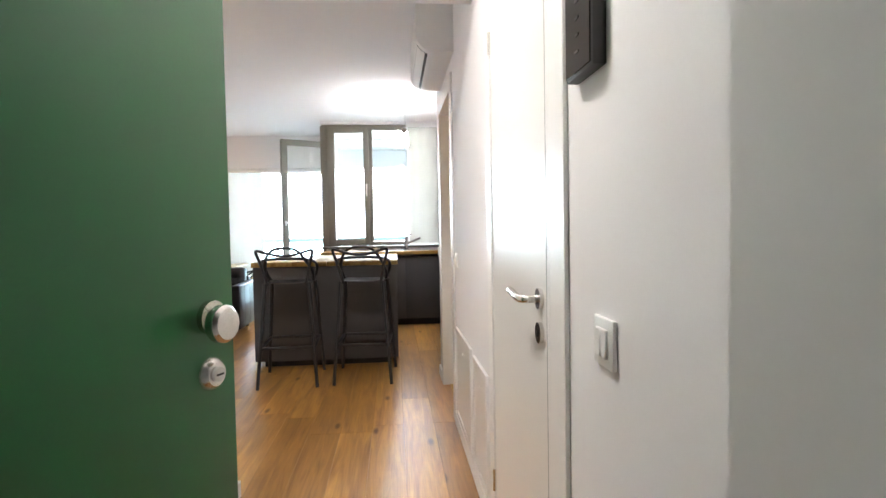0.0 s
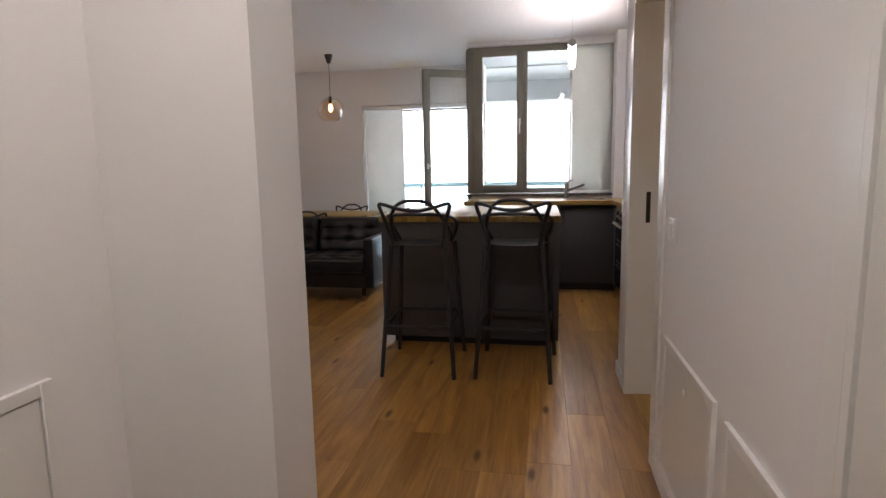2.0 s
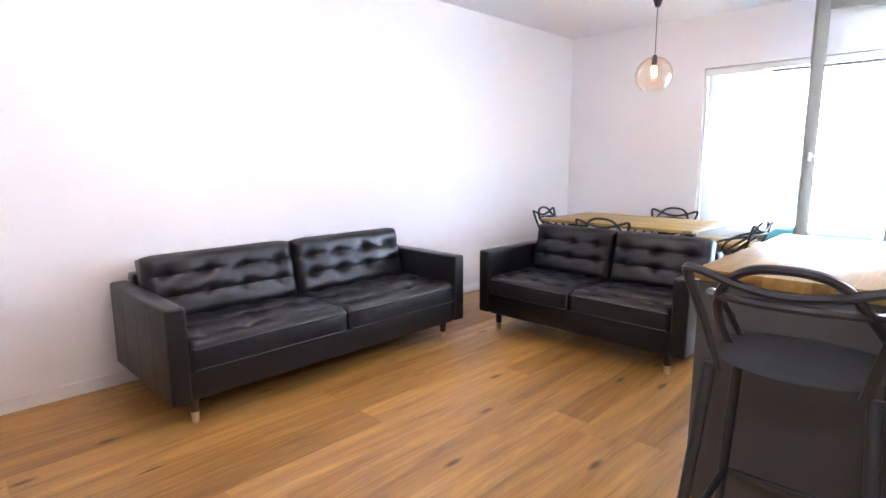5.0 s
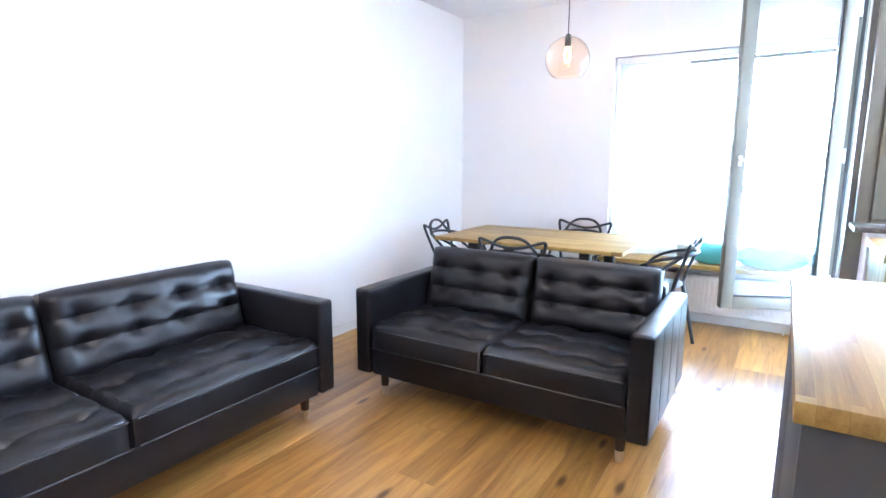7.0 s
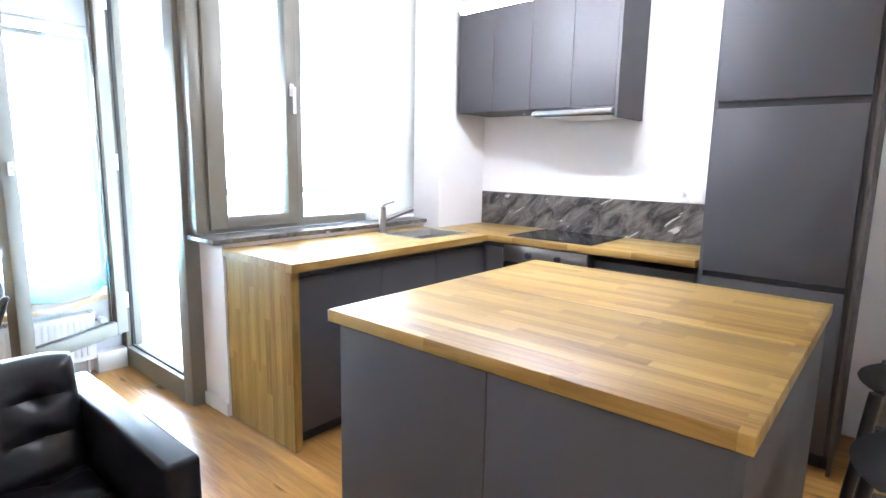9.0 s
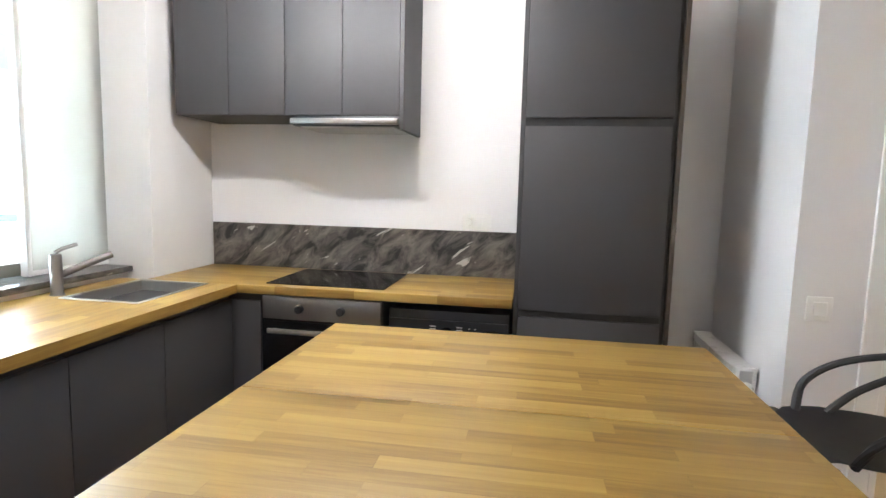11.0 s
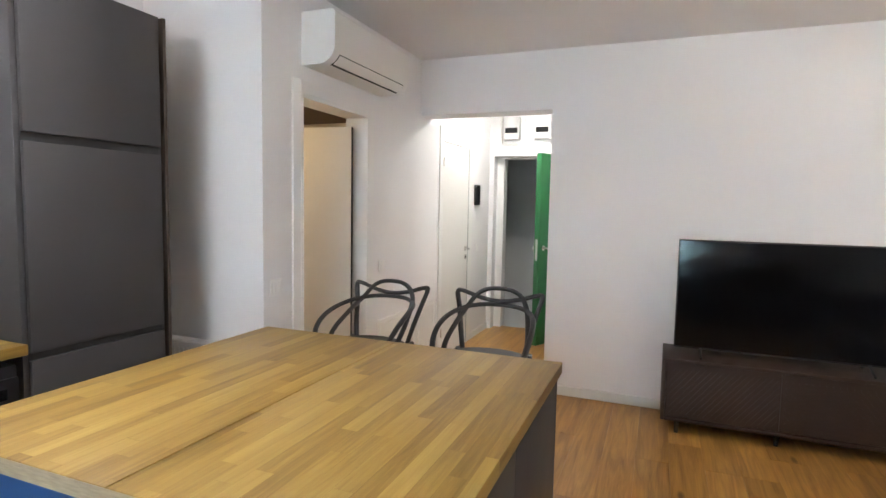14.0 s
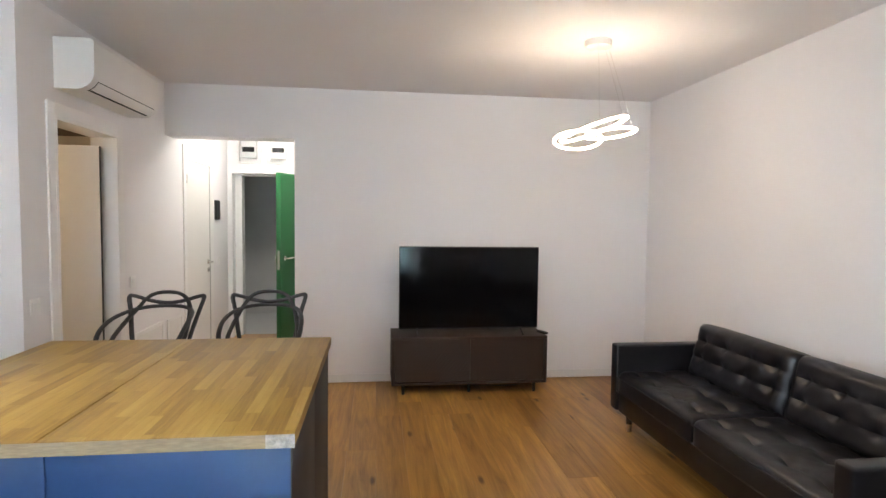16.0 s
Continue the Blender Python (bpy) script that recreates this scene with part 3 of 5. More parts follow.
# the bench narrows beside the open balcony door
bench = bmesh.new()
bench_top = bench.faces.new([bench.verts.new((x, y, 0.505)) for x, y in ((-1.98, YN - 0.24), (-0.66, YN - 0.24), (-0.27, YN - 0.036), (-0.225, YN - 0.036), (-0.225, YN + 0.175), (-1.98, YN + 0.175))])
solid = bmesh.ops.extrude_face_region(bench, geom=[bench_top])
bmesh.ops.translate(bench, vec=(0, 0, -0.033), verts=[v for v in solid["geom"] if isinstance(v, bmesh.types.BMVert)])
bmesh.ops.recalc_face_normals(bench, faces=bench.faces)
bmesh.ops.bevel(bench, geom=bench.edges[:], offset=0.004, segments=2, affect="EDGES")
structure("window_sill_1", bench, BLOCK_X, "wide oak window bench over the radiator", "window sill")


def roller_blind(x0, x1, y, z0, z1, wide):
    ob = thing("roller_blind", "beige translucent roller blind, pulled down", "roller blind", "roller blinds", at=(0, 0, 0))
    part("cassette", boxes((x0, y - 0.035, z1 - 0.055, wide, y + 0.03, z1), bevel=0.008), PLAST_W, ob)
    bm = bmesh.new()
    n = 14
    rows = []
    for i in range(n + 1):
        x = x0 + 0.025 + (x1 - x0 - 0.03) * i / n
        rows.append([bm.verts.new((x, y + 0.004 * math.sin(i * 1.7) * 0.4, z)) for z in (z0, z1 - 0.05)])
    for a, b in zip(rows, rows[1:]):
        bm.faces.new((a[0], b[0], b[1], a[1]))
    bmesh.ops.solidify(bm, geom=bm.faces, thickness=0.0012)
    part("cloth", bm, BLIND, ob)
    part("bottom_bar", boxes((x0 + 0.02, y - 0.006, z0 - 0.022, x1 - 0.005, y + 0.008, z0), bevel=0.003), PLAST_W, ob)
    part("guide_rail", boxes((x0, y - 0.02, z0 - 0.02, x0 + 0.022, y + 0.02, z1 - 0.05), bevel=0.003, seg=1), PLAST_W, ob)


roller_blind(-1.835, -1.26, YN + 0.05, 0.53, 2.145, -0.16)

# kitchen window
w2 = thing("window_2", "tall bronze two-light kitchen window reaching the ceiling", "window")
w2["kind"] = "structure"
YK = 8.60
part("window_frame", boxes((-0.21, YK - 0.035, 0.975, -0.14, YK + 0.05, 2.60), (1.30, YK - 0.035, 0.975, 1.38, YK + 0.05, 2.60), (-0.14, YK - 0.035, 2.53, 1.30, YK + 0.05, 2.60), (-0.14, YK - 0.035, 0.975, 1.30, YK + 0.05, 1.03), bevel=0.004), FRAME, w2)
sash = part("sash", boxes((-0.142, YK - 0.055, 1.0, -0.04, YK + 0.02, 2.56), (0.340, YK - 0.055, 1.0, 0.412, YK + 0.02, 2.56), (-0.04, YK - 0.055, 2.49, 0.340, YK + 0.02, 2.56), (-0.04, YK - 0.055, 1.0, 0.340, YK + 0.02, 1.065), bevel=0.005), FRAME, w2)
hd = part("handle", boxes((0.364, YK - 0.066, 1.74, 0.388, YK - 0.054, 1.81), bevel=0.003), PLAST_W, sash, "white window handle")
part("handle_grip", boxes((0.367, YK - 0.095, 1.64, 0.385, YK - 0.080, 1.79), (0.369, YK - 0.083, 1.765, 0.383, YK - 0.063, 1.785), bevel=0.004), PLAST_W, hd)
part("mullion", boxes((0.413, YK - 0.035, 1.03, 0.462, YK + 0.05, 2.53), bevel=0.004), FRAME, w2)
part("pane", boxes((-0.04, YK - 0.012, 1.065, 0.340, YK, 2.49)), PANE, w2).visible_shadow = False
part("pane", boxes((0.462, YK + 0.002, 1.03, 1.30, YK + 0.014, 2.53)), PANE, w2).visible_shadow = False
structure("window_sill_2", boxes((-0.225, 8.37, 0.945, 1.378, 8.66, 0.972), bevel=0.003), STONE, "dark veined stone sill under the kitchen window", "window sill")
roller_blind(0.92, 1.375, 8.50, 1.0, 2.61, 1.375)

# balcony door at the side of the dining end
XD = -0.21
w3 = thing("window_3", "bronze balcony door frame with raised threshold", "door frame")
w3["kind"] = "structure"
part("frame", boxes((XD - 0.03, 8.652, 0, XD + 0.07, 8.76, 2.60), (XD - 0.03, 9.57, 0, XD + 0.07, 9.658, 2.60), (XD - 0.03, 8.76, 2.50, XD + 0.07, 9.57, 2.60), (XD - 0.03, 8.76, 0, XD + 0.07, 9.57, 0.13), bevel=0.005), FRAME, w3)
part("gasket", boxes((XD + 0.0, 8.76, 0.13, XD + 0.02, 8.772, 2.50), (XD + 0.0, 9.558, 0.13, XD + 0.02, 9.57, 2.50), (XD + 0.0, 8.772, 0.13, XD + 0.02, 9.558, 0.142)), GASKET_GAP, w3)
leaf = thing("door_4", "open glazed balcony door with bronze frame", "door", at=(XD - 0.035, 9.585, 0), turn=207)
leaf["kind"] = "structure"
L4 = 0.72
part("leaf_frame", boxes((0, -0.035, 0.24, 0.085, 0.035, 2.53), (L4 - 0.085, -0.035, 0.24, L4, 0.035, 2.53), (0.085, -0.035, 2.445, L4 - 0.085, 0.035, 2.53), (0.085, -0.035, 0.24, L4 - 0.085, 0.035, 0.325), bevel=0.005), FRAME, leaf)
part("gasket", boxes((0.085, -0.014, 0.325, 0.093, 0.014, 2.445), (L4 - 0.093, -0.014, 0.325, L4 - 0.085, 0.014, 2.445), (0.093, -0.014, 0.325, L4 - 0.093, 0.014, 0.333)), GASKET_GAP, leaf)
part("pane", boxes((0.093, -0.007, 0.333, L4 - 0.093, 0.007, 2.445)), PANE, leaf).visible_shadow = False
for z in (0.45, 1.34, 2.3):
    part("hinge", rod(bmesh.new(), (-0.008, 0.03, z - 0.05), (-0.008, 0.03, z + 0.05), 0.010), PLAST_W, leaf)
h4 = part("handle", boxes((L4 - 0.055, 0.035, 1.27, L4 - 0.03, 0.047, 1.34), bevel=0.003), PLAST_W, leaf, "white lever handle")
part("handle_grip", boxes((L4 - 0.16, 0.06, 1.30, L4 - 0.03, 0.075, 1.318), (L4 - 0.05, 0.045, 1.30, L4 - 0.034, 0.066, 1.318), bevel=0.004), PLAST_W, h4)

# balcony
structure("balcony_floor", boxes((-6.0, YN + 0.3, -0.3, 5.0, 11.3, -0.02), (-0.14, 8.65, -0.3, 5.0, YN + 0.3, -0.02)), PAVE, "grey tiled balcony floor", "balcony")
structure("balcony_ceiling", boxes((-6.0, YN + 0.3, 2.62, 5.0, 11.3, 2.85), (-0.14, 8.65, 2.64, 5.0, YN + 0.3, 2.85), (-6.0, 11.05, 2.32, 5.0, 11.3, 2.62)), CONCRETE, "pale plaster balcony ceiling with edge beam", "ceiling")
structure("wall_facade", boxes((XK + 0.15, 8.50, -3, 5.0, 8.65, 2.85), (-6.0, YN + 0.15, -3, XW - 0.2, YN + 0.3, 2.85)), CONCRETE, "pale plaster outer wall of the building", "wall")
rail = thing("balcony_railing", "balcony railing of teal glass under a steel rail", "railing", at=(0, 11.15, 0))
part("top_rail", boxes((-6, -0.03, 0.985, 5, 0.03, 1.06), bevel=0.006), surface("teal_rail_paint", (0.28, 0.44, 0.47), 0.4), rail, "teal painted top rail")
for i in range(8):
    x = -6 + i * 1.55
    part("post", boxes((x - 0.02, -0.025, -0.02, x + 0.02, 0.025, 1.02), bevel=0.003, seg=1), STEEL, rail)
for i in range(7):
    x = -6 + i * 1.55
    part("glass_panel", boxes((x + 0.03, -0.006, 0.10, x + 1.52, 0.006, 0.98)), RAILGLASS, rail)
bl = thing("balcony_lamp", "round white lit balcony ceiling lamp", "ceiling lamp", at=(0.86, 9.25, 2.64))
part("shade", lathe(bmesh.new(), [(0.0, -0.055), (0.09, -0.05), (0.12, -0.03), (0.125, 0.0)], 28), HALL_LED, bl)
part("base", rod(bmesh.new(), (0, 0, -0.012), (0, 0, 0), 0.13, sides=28), PLAST_W, bl)
structure("backdrop", boxes((-40, 26.0, -9, 40, 26.2, 26)), SKYGLOW, "bright hazy white sky beyond the balcony", "sky")
gb = bmesh.new()
bmesh.ops.create_grid(gb, x_segments=40, y_segments=40, size=900)
structure("ground", gb, GROUND, "far pale ground below the building", "ground")
bpy.data.objects["ground"].location = (0, 0, -9)


# ---- radiators ----
def radiator(at, turn, w, h, label):
    """A ribbed panel radiator on the plane y = 0, looking to -y, feet free."""
    ob = thing("radiator", label, "radiator", "radiators", at=at, turn=turn)
    bm = boxes((0, -0.095, 0, w, -0.075, h), (0, -0.03, 0, w, -0.012, h), bevel=0.006)
    k, ribs = int(w / 0.034), []
    for i in range(k):
        x = 0.02 + (w - 0.04) * i / k
        ribs.append(x)
    part("panel", bm, ENAMEL, ob)
    rib = finish("rib", boxes((0, -0.100, 0.03, 0.018, -0.094, h - 0.03), bevel=0.002, seg=1), ENAMEL)
    for x in ribs:
        r = new("rib", rib)
        r.parent, r.location = ob, (x, 0, 0)
    grille = boxes((0, -0.096, h - 0.004, 0.02, -0.01, h + 0.008), (w - 0.02, -0.096, h - 0.004, w, -0.01, h + 0.008))
    for i in range(int(w / 0.02)):
        box(grille, 0.02 + i * 0.02, -0.092, h, 0.027 + i * 0.02, -0.014, h + 0.005)
    part("grille", grille, ENAMEL, ob)
    v = part("valve", rod(bmesh.new(), (w + 0.005, -0.05, h - 0.06), (w + 0.05, -0.05, h - 0.06), 0.010), CHROME, ob, "white thermostat valve")
    part("thermostat", lathe(bmesh.new(), [(0.0, 0.0), (0.020, 0.0), (0.024, 0.012), (0.024, 0.05), (0.018, 0.058), (0, 0.058)], 16), PLAST_W, v).matrix_basis = pose(w + 0.045, -0.05, h - 0.06, 90, 0, 0)
    for x in (0.1, w - 0.13):
        part("bracket", boxes((x, -0.02, 0.05, x + 0.03, 0, h - 0.05)), ENAMEL, ob)
    part("pipe", rod(bmesh.new(), (w - 0.04, -0.05, -0.10), (w - 0.04, -0.05, 0.02), 0.009), ENAMEL, ob)
    return ob


radiator((-1.52, YN, 0.10), 0, 1.10, 0.30, "low white panel radiator under the window bench")
radiator((1.86, 5.526, 0.10), 180, 0.58, 0.60, "white panel radiator in the recess by the tall cabinet")
part("pipe_box", boxes((-0.42, YN - 0.10, 0, -0.245, YN - 0.014, 0.13), bevel=0.004), TRIM)
tagged(bpy.data.objects["pipe_box"], "small white boxed-in pipe at the wall foot", "pipe casing", kind="structure")


# ---- air conditioner ----
ac = thing("air_conditioner", "white wall air conditioner above the inner door", "air conditioner", at=(XE, 4.28, 2.208))
def ac_arc(r, a0, a1, steps=12):
    """Points of the rounded lower front edge, from front to underside."""
    return [(-0.115 + r * math.cos(radians(a0 + (a1 - a0) * i / steps)), 0.10 + r * math.sin(radians(a0 + (a1 - a0) * i / steps))) for i in range(steps + 1)]


def extruded(outline, y0, y1):
    """A closed outline in x and z, drawn out along y."""
    bm = bmesh.new()
    a, b = ([bm.verts.new((x, y, z)) for x, z in outline] for y in (y0, y1))
    for i in range(len(outline)):
        j = (i + 1) % len(outline)
        bm.faces.new((a[i], a[j], b[j], b[i]))
    bm.faces.new(a), bm.faces.new(b[::-1])
    return bm


part("body", extruded([(0, 0), (0, 0.285), (-0.185, 0.285), (-0.198, 0.283), (-0.208, 0.277), (-0.2135, 0.267), (-0.215, 0.255)] + ac_arc(0.10, 180, 270), 0.0, 0.92), AC_WHITE, ac)
part("air_slot", extruded(ac_arc(0.1012, 206, 252) + ac_arc(0.09, 206, 252)[::-1], 0.06, 0.86), GASKET_GAP, ac, "dark air slot")
part("air_flap", extruded(ac_arc(0.1035, 208.5, 243) + ac_arc(0.095, 208.5, 243)[::-1], 0.066, 0.854), AC_WHITE, ac)


# ---- kitchen ----
FZ0, FZ1 = 0.085, 0.85   # fronts
def cabinet(name, label, group, x0, y0, x1, y1, face, fronts, z0=0.085, z1=0.878, body=ANTHR, depth=0.020):
    """A cabinet body with slab fronts. face: the side the fronts are on; fronts: rows of (from, to, low, high) along it."""
    ob = thing(name, label, "cabinet", group, at=(x0, y0, 0))
    w, d = x1 - x0, y1 - y0
    part("body", boxes((0, 0, z0, w, d, z1), bevel=0.0015, seg=1), body, ob)
    for a, b, lo, hi in fronts:
        a, b = a + 0.0015, b - 0.0015
        if face == "-y":
            r = (a - x0, -depth, lo, b - x0, -0.001, hi)
        elif face == "+y":
            r = (a - x0, d + 0.001, lo, b - x0, d + depth, hi)
        elif face == "-x":
            r = (-depth, a - y0, lo, -0.001, b - y0, hi)
        else:
            r = (w + 0.001, a - y0, lo, w + depth, b - y0, hi)
        part("door", boxes(r, bevel=0.002), ANTHR, ob)
    return ob


for a, b in ((-0.105, 0.42), (0.42, 0.86), (0.86, 1.35)):
    cabinet("base_cabinet", "matt anthracite base cabinet with handleless front", "base cabinets", a, 7.845, b, 8.395, "-y", [(a, b, 0.085, 0.845)])
cabinet("corner_cabinet", "matt anthracite corner base cabinet under the worktop", "base cabinets", 1.352, 7.676, XK - 0.004, 8.255, "-x", [(7.676, 7.823, 0.085, 0.845)])
ep = thing("end_panel", "oak stave end panel closing the worktop run", "panel", at=(-0.15, 7.815, 0))
part("board", boxes((0, 0, 0.004, 0.043, 0.28, 0.879), bevel=0.0015, seg=1), BLOCK_Z, ep)
part("board", boxes((0, 0.2806, 0.004, 0.043, 0.581, 0.879), bevel=0.0015, seg=1), BLOCK_Z, ep)
part("foot_rail", boxes((0.004, 0.004, 0, 0.039, 0.56, 0.004)), PLINTH, ep)
structure("plinth", boxes((-0.105, 7.89, 0, 1.36, 7.905, 0.083), (1.40, 6.52, 0, 1.415, 7.885, 0.083)), PLINTH, "dark recessed plinth under the base cabinets", "plinth")

ct = thing("worktop", "L-shaped oak stave kitchen worktop with rounded edge", "worktop")
part("north_run", holed(-0.165, 7.785, 1.318, 8.398, 0.845, 7.925, 1.275, 8.245, 0.88, 0.92), BLOCK_X, ct)
part("east_run", boxes((1.32, 6.515, 0.88, XK - 0.002, 8.255, 0.92), bevel=0.004), BLOCK_Y, ct)
structure("splashback", boxes((XK - 0.014, 6.52, 0.921, XK - 0.001, 8.25, 1.165), bevel=0.001, seg=1), STONE, "dark veined stone splashback along the wall", "splashback")

sk = thing("sink", "small inset stainless steel sink beside the window", "sink", at=(0.83, 7.91, 0.92))
bm = boxes((0, 0, 0.0005, 0.46, 0.012, 0.005), (0, 0.338, 0.0005, 0.46, 0.35, 0.005), (0, 0.012, 0.0005, 0.012, 0.338, 0.005), (0.448, 0.012, 0.0005, 0.46, 0.338, 0.005), bevel=0.0015, seg=1)
part("rim", bm, STEEL, sk)
bm = boxes((0.016, 0.016, -0.125, 0.444, 0.334, -0.12), (0.016, 0.016, -0.12, 0.020, 0.334, 0.001), (0.440, 0.016, -0.12, 0.444, 0.334, 0.001), (0.020, 0.016, -0.12, 0.440, 0.020, 0.001), (0.020, 0.330, -0.12, 0.440, 0.334, 0.001))
part("basin", bm, STEEL, sk)
part("drain", lathe(bmesh.new(), [(0.0, -0.117), (0.03, -0.117), (0.036, -0.119)], 20, (0.22, 0.165, 0)), CHROME, sk)
tp = thing("tap", "satin steel single-lever kitchen tap", "tap", at=(0.89, 8.32, 0.92))
part("column", lathe(bmesh.new(), [(0.0, 0.165), (0.021, 0.165), (0.023, 0.155), (0.023, 0.01), (0.028, 0.0), (0, 0)], 20), OVEN_STEEL, tp)
part("spout", tube(bmesh.new(), smooth_line([(0.0, 0.0, 0.075), (0.09, -0.05, 0.115), (0.18, -0.10, 0.15)], 5), 0.015, 12), OVEN_STEEL, tp)
part("tap_lever", tube(bmesh.new(), smooth_line([(0.0, 0.0, 0.17), (0.02, -0.01, 0.185), (0.075, -0.03, 0.20)], 5), 0.008, 8), OVEN_STEEL, tp)

ov = thing("oven", "built-in steel and black glass oven under the hob", "oven", at=(1.352, 7.095, 0))
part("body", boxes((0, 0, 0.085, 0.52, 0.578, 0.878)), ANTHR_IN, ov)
part("control_panel", boxes((-0.018, 0.004, 0.765, 0, 0.574, 0.872), bevel=0.003), OVEN_STEEL, ov, "brushed steel control panel")
for y in (0.19, 0.39):
    k = part("dial", lathe(bmesh.new(), [(0.0, 0.022), (0.014, 0.022), (0.019, 0.018), (0.021, 0.0)], 20), GREY_APP, ov)
    k.matrix_basis = pose(-0.018, y, 0.818, 0, -90, 0)
od = part("oven_door", boxes((-0.022, 0.006, 0.13, 0, 0.572, 0.760), bevel=0.003), BLACKGL, ov, "black glass door")
part("door_handle", boxes((-0.058, 0.045, 0.705, -0.044, 0.533, 0.728), (-0.046, 0.06, 0.71, -0.02, 0.08, 0.723), (-0.046, 0.498, 0.71, -0.02, 0.518, 0.723), bevel=0.004), STEEL, od)
for z in (0.32, 0.36, 0.52, 0.56):
    part("rack_line", boxes((-0.0235, 0.09, z, -0.0222, 0.49, z + 0.004)), GREY_APP, od)

wm = thing("washing_machine", "black front-loading washing machine under the worktop", "washing machine", at=(1.372, 6.525, 0))
part("body", boxes((0, 0, 0.02, 0.50, 0.545, 0.842), bevel=0.006), GREY_APP, wm)
part("fascia", boxes((-0.015, 0.004, 0.685, 0, 0.541, 0.80), bevel=0.004), GREY_APP, wm)
k = part("program_dial", lathe(bmesh.new(), [(0.0, 0.022), (0.022, 0.022), (0.026, 0.016), (0.027, 0.0)], 24), BLACKGL, wm, "glossy black programme dial")
k.matrix_basis = pose(-0.015, 0.275, 0.745, 0, -90, 0)
for i in range(6):
    for y in (0.205, 0.325):
        part("program_mark", boxes((-0.0165, y, 0.712 + i * 0.012, -0.0145, y + 0.028, 0.716 + i * 0.012)), PLAST_W, wm)
for i in range(5):
    part("indicator", boxes((-0.0165, 0.145, 0.705 + i * 0.016, -0.0145, 0.152, 0.709 + i * 0.016)), PLAST_W, wm)
part("display", boxes((-0.0168, 0.045, 0.725, -0.0145, 0.105, 0.765)), BLACKGL, wm)
part("badge", boxes((-0.0165, 0.45, 0.742, -0.0145, 0.468, 0.76)), CHROME, wm)
part("badge_line", boxes((-0.0165, 0.425, 0.728, -0.0145, 0.478, 0.733)), STEEL, wm)
part("drawer_handle", boxes((-0.026, 0.335, 0.676, -0.010, 0.528, 0.688), bevel=0.003), STEEL, wm, "steel drawer handle")
for i in range(5):
    part("indicator", boxes((-0.0165, 0.172, 0.705 + i * 0.016, -0.0145, 0.178, 0.709 + i * 0.016)), PLAST_W, wm)
part("energy_sticker", boxes((-0.002, 0.035, 0.60, 0.0006, 0.075, 0.622)), PLAST_W, wm, "small white sticker")
wd = part("porthole", lathe(bmesh.new(), [(0.0, 0.01), (0.12, 0.012), (0.15, 0.03), (0.185, 0.025), (0.19, 0.0)], 36), BLACKGL, wm, "round black glass porthole")
wd.matrix_basis = pose(-0.0, 0.272, 0.42, 0, -90, 0)

hob = thing("hob", "flush black glass hob in the worktop", "hob", at=(1.375, 7.095, 0.9203))
part("glass", boxes((0, 0, 0, 0.47, 0.575, 0.005), bevel=0.0015, seg=1), BLACKGL, hob)
tall = thing("tall_cabinet", "tall matt anthracite fridge cabinet with three fronts", "cabinet", at=(1.365, 5.885, 0))
part("body", boxes((0.004, 0.0, 0.085, XK - 1.369, 0.6065, 2.268), bevel=0.001, seg=1), ANTHR, tall)
part("side_panel", boxes((0, 0.607, 0.0, XK - 1.369, 0.625, 2.27), bevel=0.001, seg=1), ANTHR, tall)
for lo, hi in ((0.09, 0.845), (0.875, 1.655), (1.69, 2.268)):
    dr = part("door", boxes((-0.020, 0.02, lo, -0.001, 0.604, hi), bevel=0.002), ANTHR, tall)
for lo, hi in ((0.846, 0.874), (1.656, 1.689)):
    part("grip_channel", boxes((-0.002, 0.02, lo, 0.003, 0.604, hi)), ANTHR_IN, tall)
part("plinth_board", boxes((0.05, 0.0, 0, 0.065, 0.607, 0.083)), PLINTH, tall)
part("side_panel", boxes((-0.02, -0.018, 0, XK - 1.369, -0.001, 2.272), bevel=0.001, seg=1), surface("panel_edge_brown", (0.060, 0.045, 0.036), 0.45, var=0.1), tall, "dark side panel")

up = thing("wall_cabinet", "matt anthracite wall cabinet with four fronts", "cabinet", at=(1.52, 7.07, 0))
part("body", boxes((0, 0.0, 1.715, XK - 1.524, 1.135, 2.45), bevel=0.001, seg=1), ANTHR, up)
for a, b in ((0.0, 0.275), (0.275, 0.56), (0.56, 0.85), (0.85, 1.135)):
    part("door", boxes((-0.020, a + 0.0015, 1.717, -0.001, b - 0.0015, 2.45), bevel=0.002), ANTHR, up)
part("side_panel", boxes((-0.022, -0.020, 1.652, XK - 1.524, -0.001, 2.452), bevel=0.001, seg=1), ANTHR, up)
hood = thing("cooker_hood", "slim steel cooker hood under the wall cabinet", "cooker hood", at=(1.50, 7.072, 1.655))
part("body", boxes((0.004, 0, 0.012, 0.36, 0.52, 0.058), bevel=0.003), GREY_APP, hood)
part("front_strip", boxes((-0.030, 0, 0.018, 0.006, 0.52, 0.044), bevel=0.003), OVEN_STEEL, hood, "brushed steel front strip")
part("filter", boxes((0.03, 0.03, 0.006, 0.33, 0.49, 0.013), bevel=0.002, seg=1), STEEL, hood)

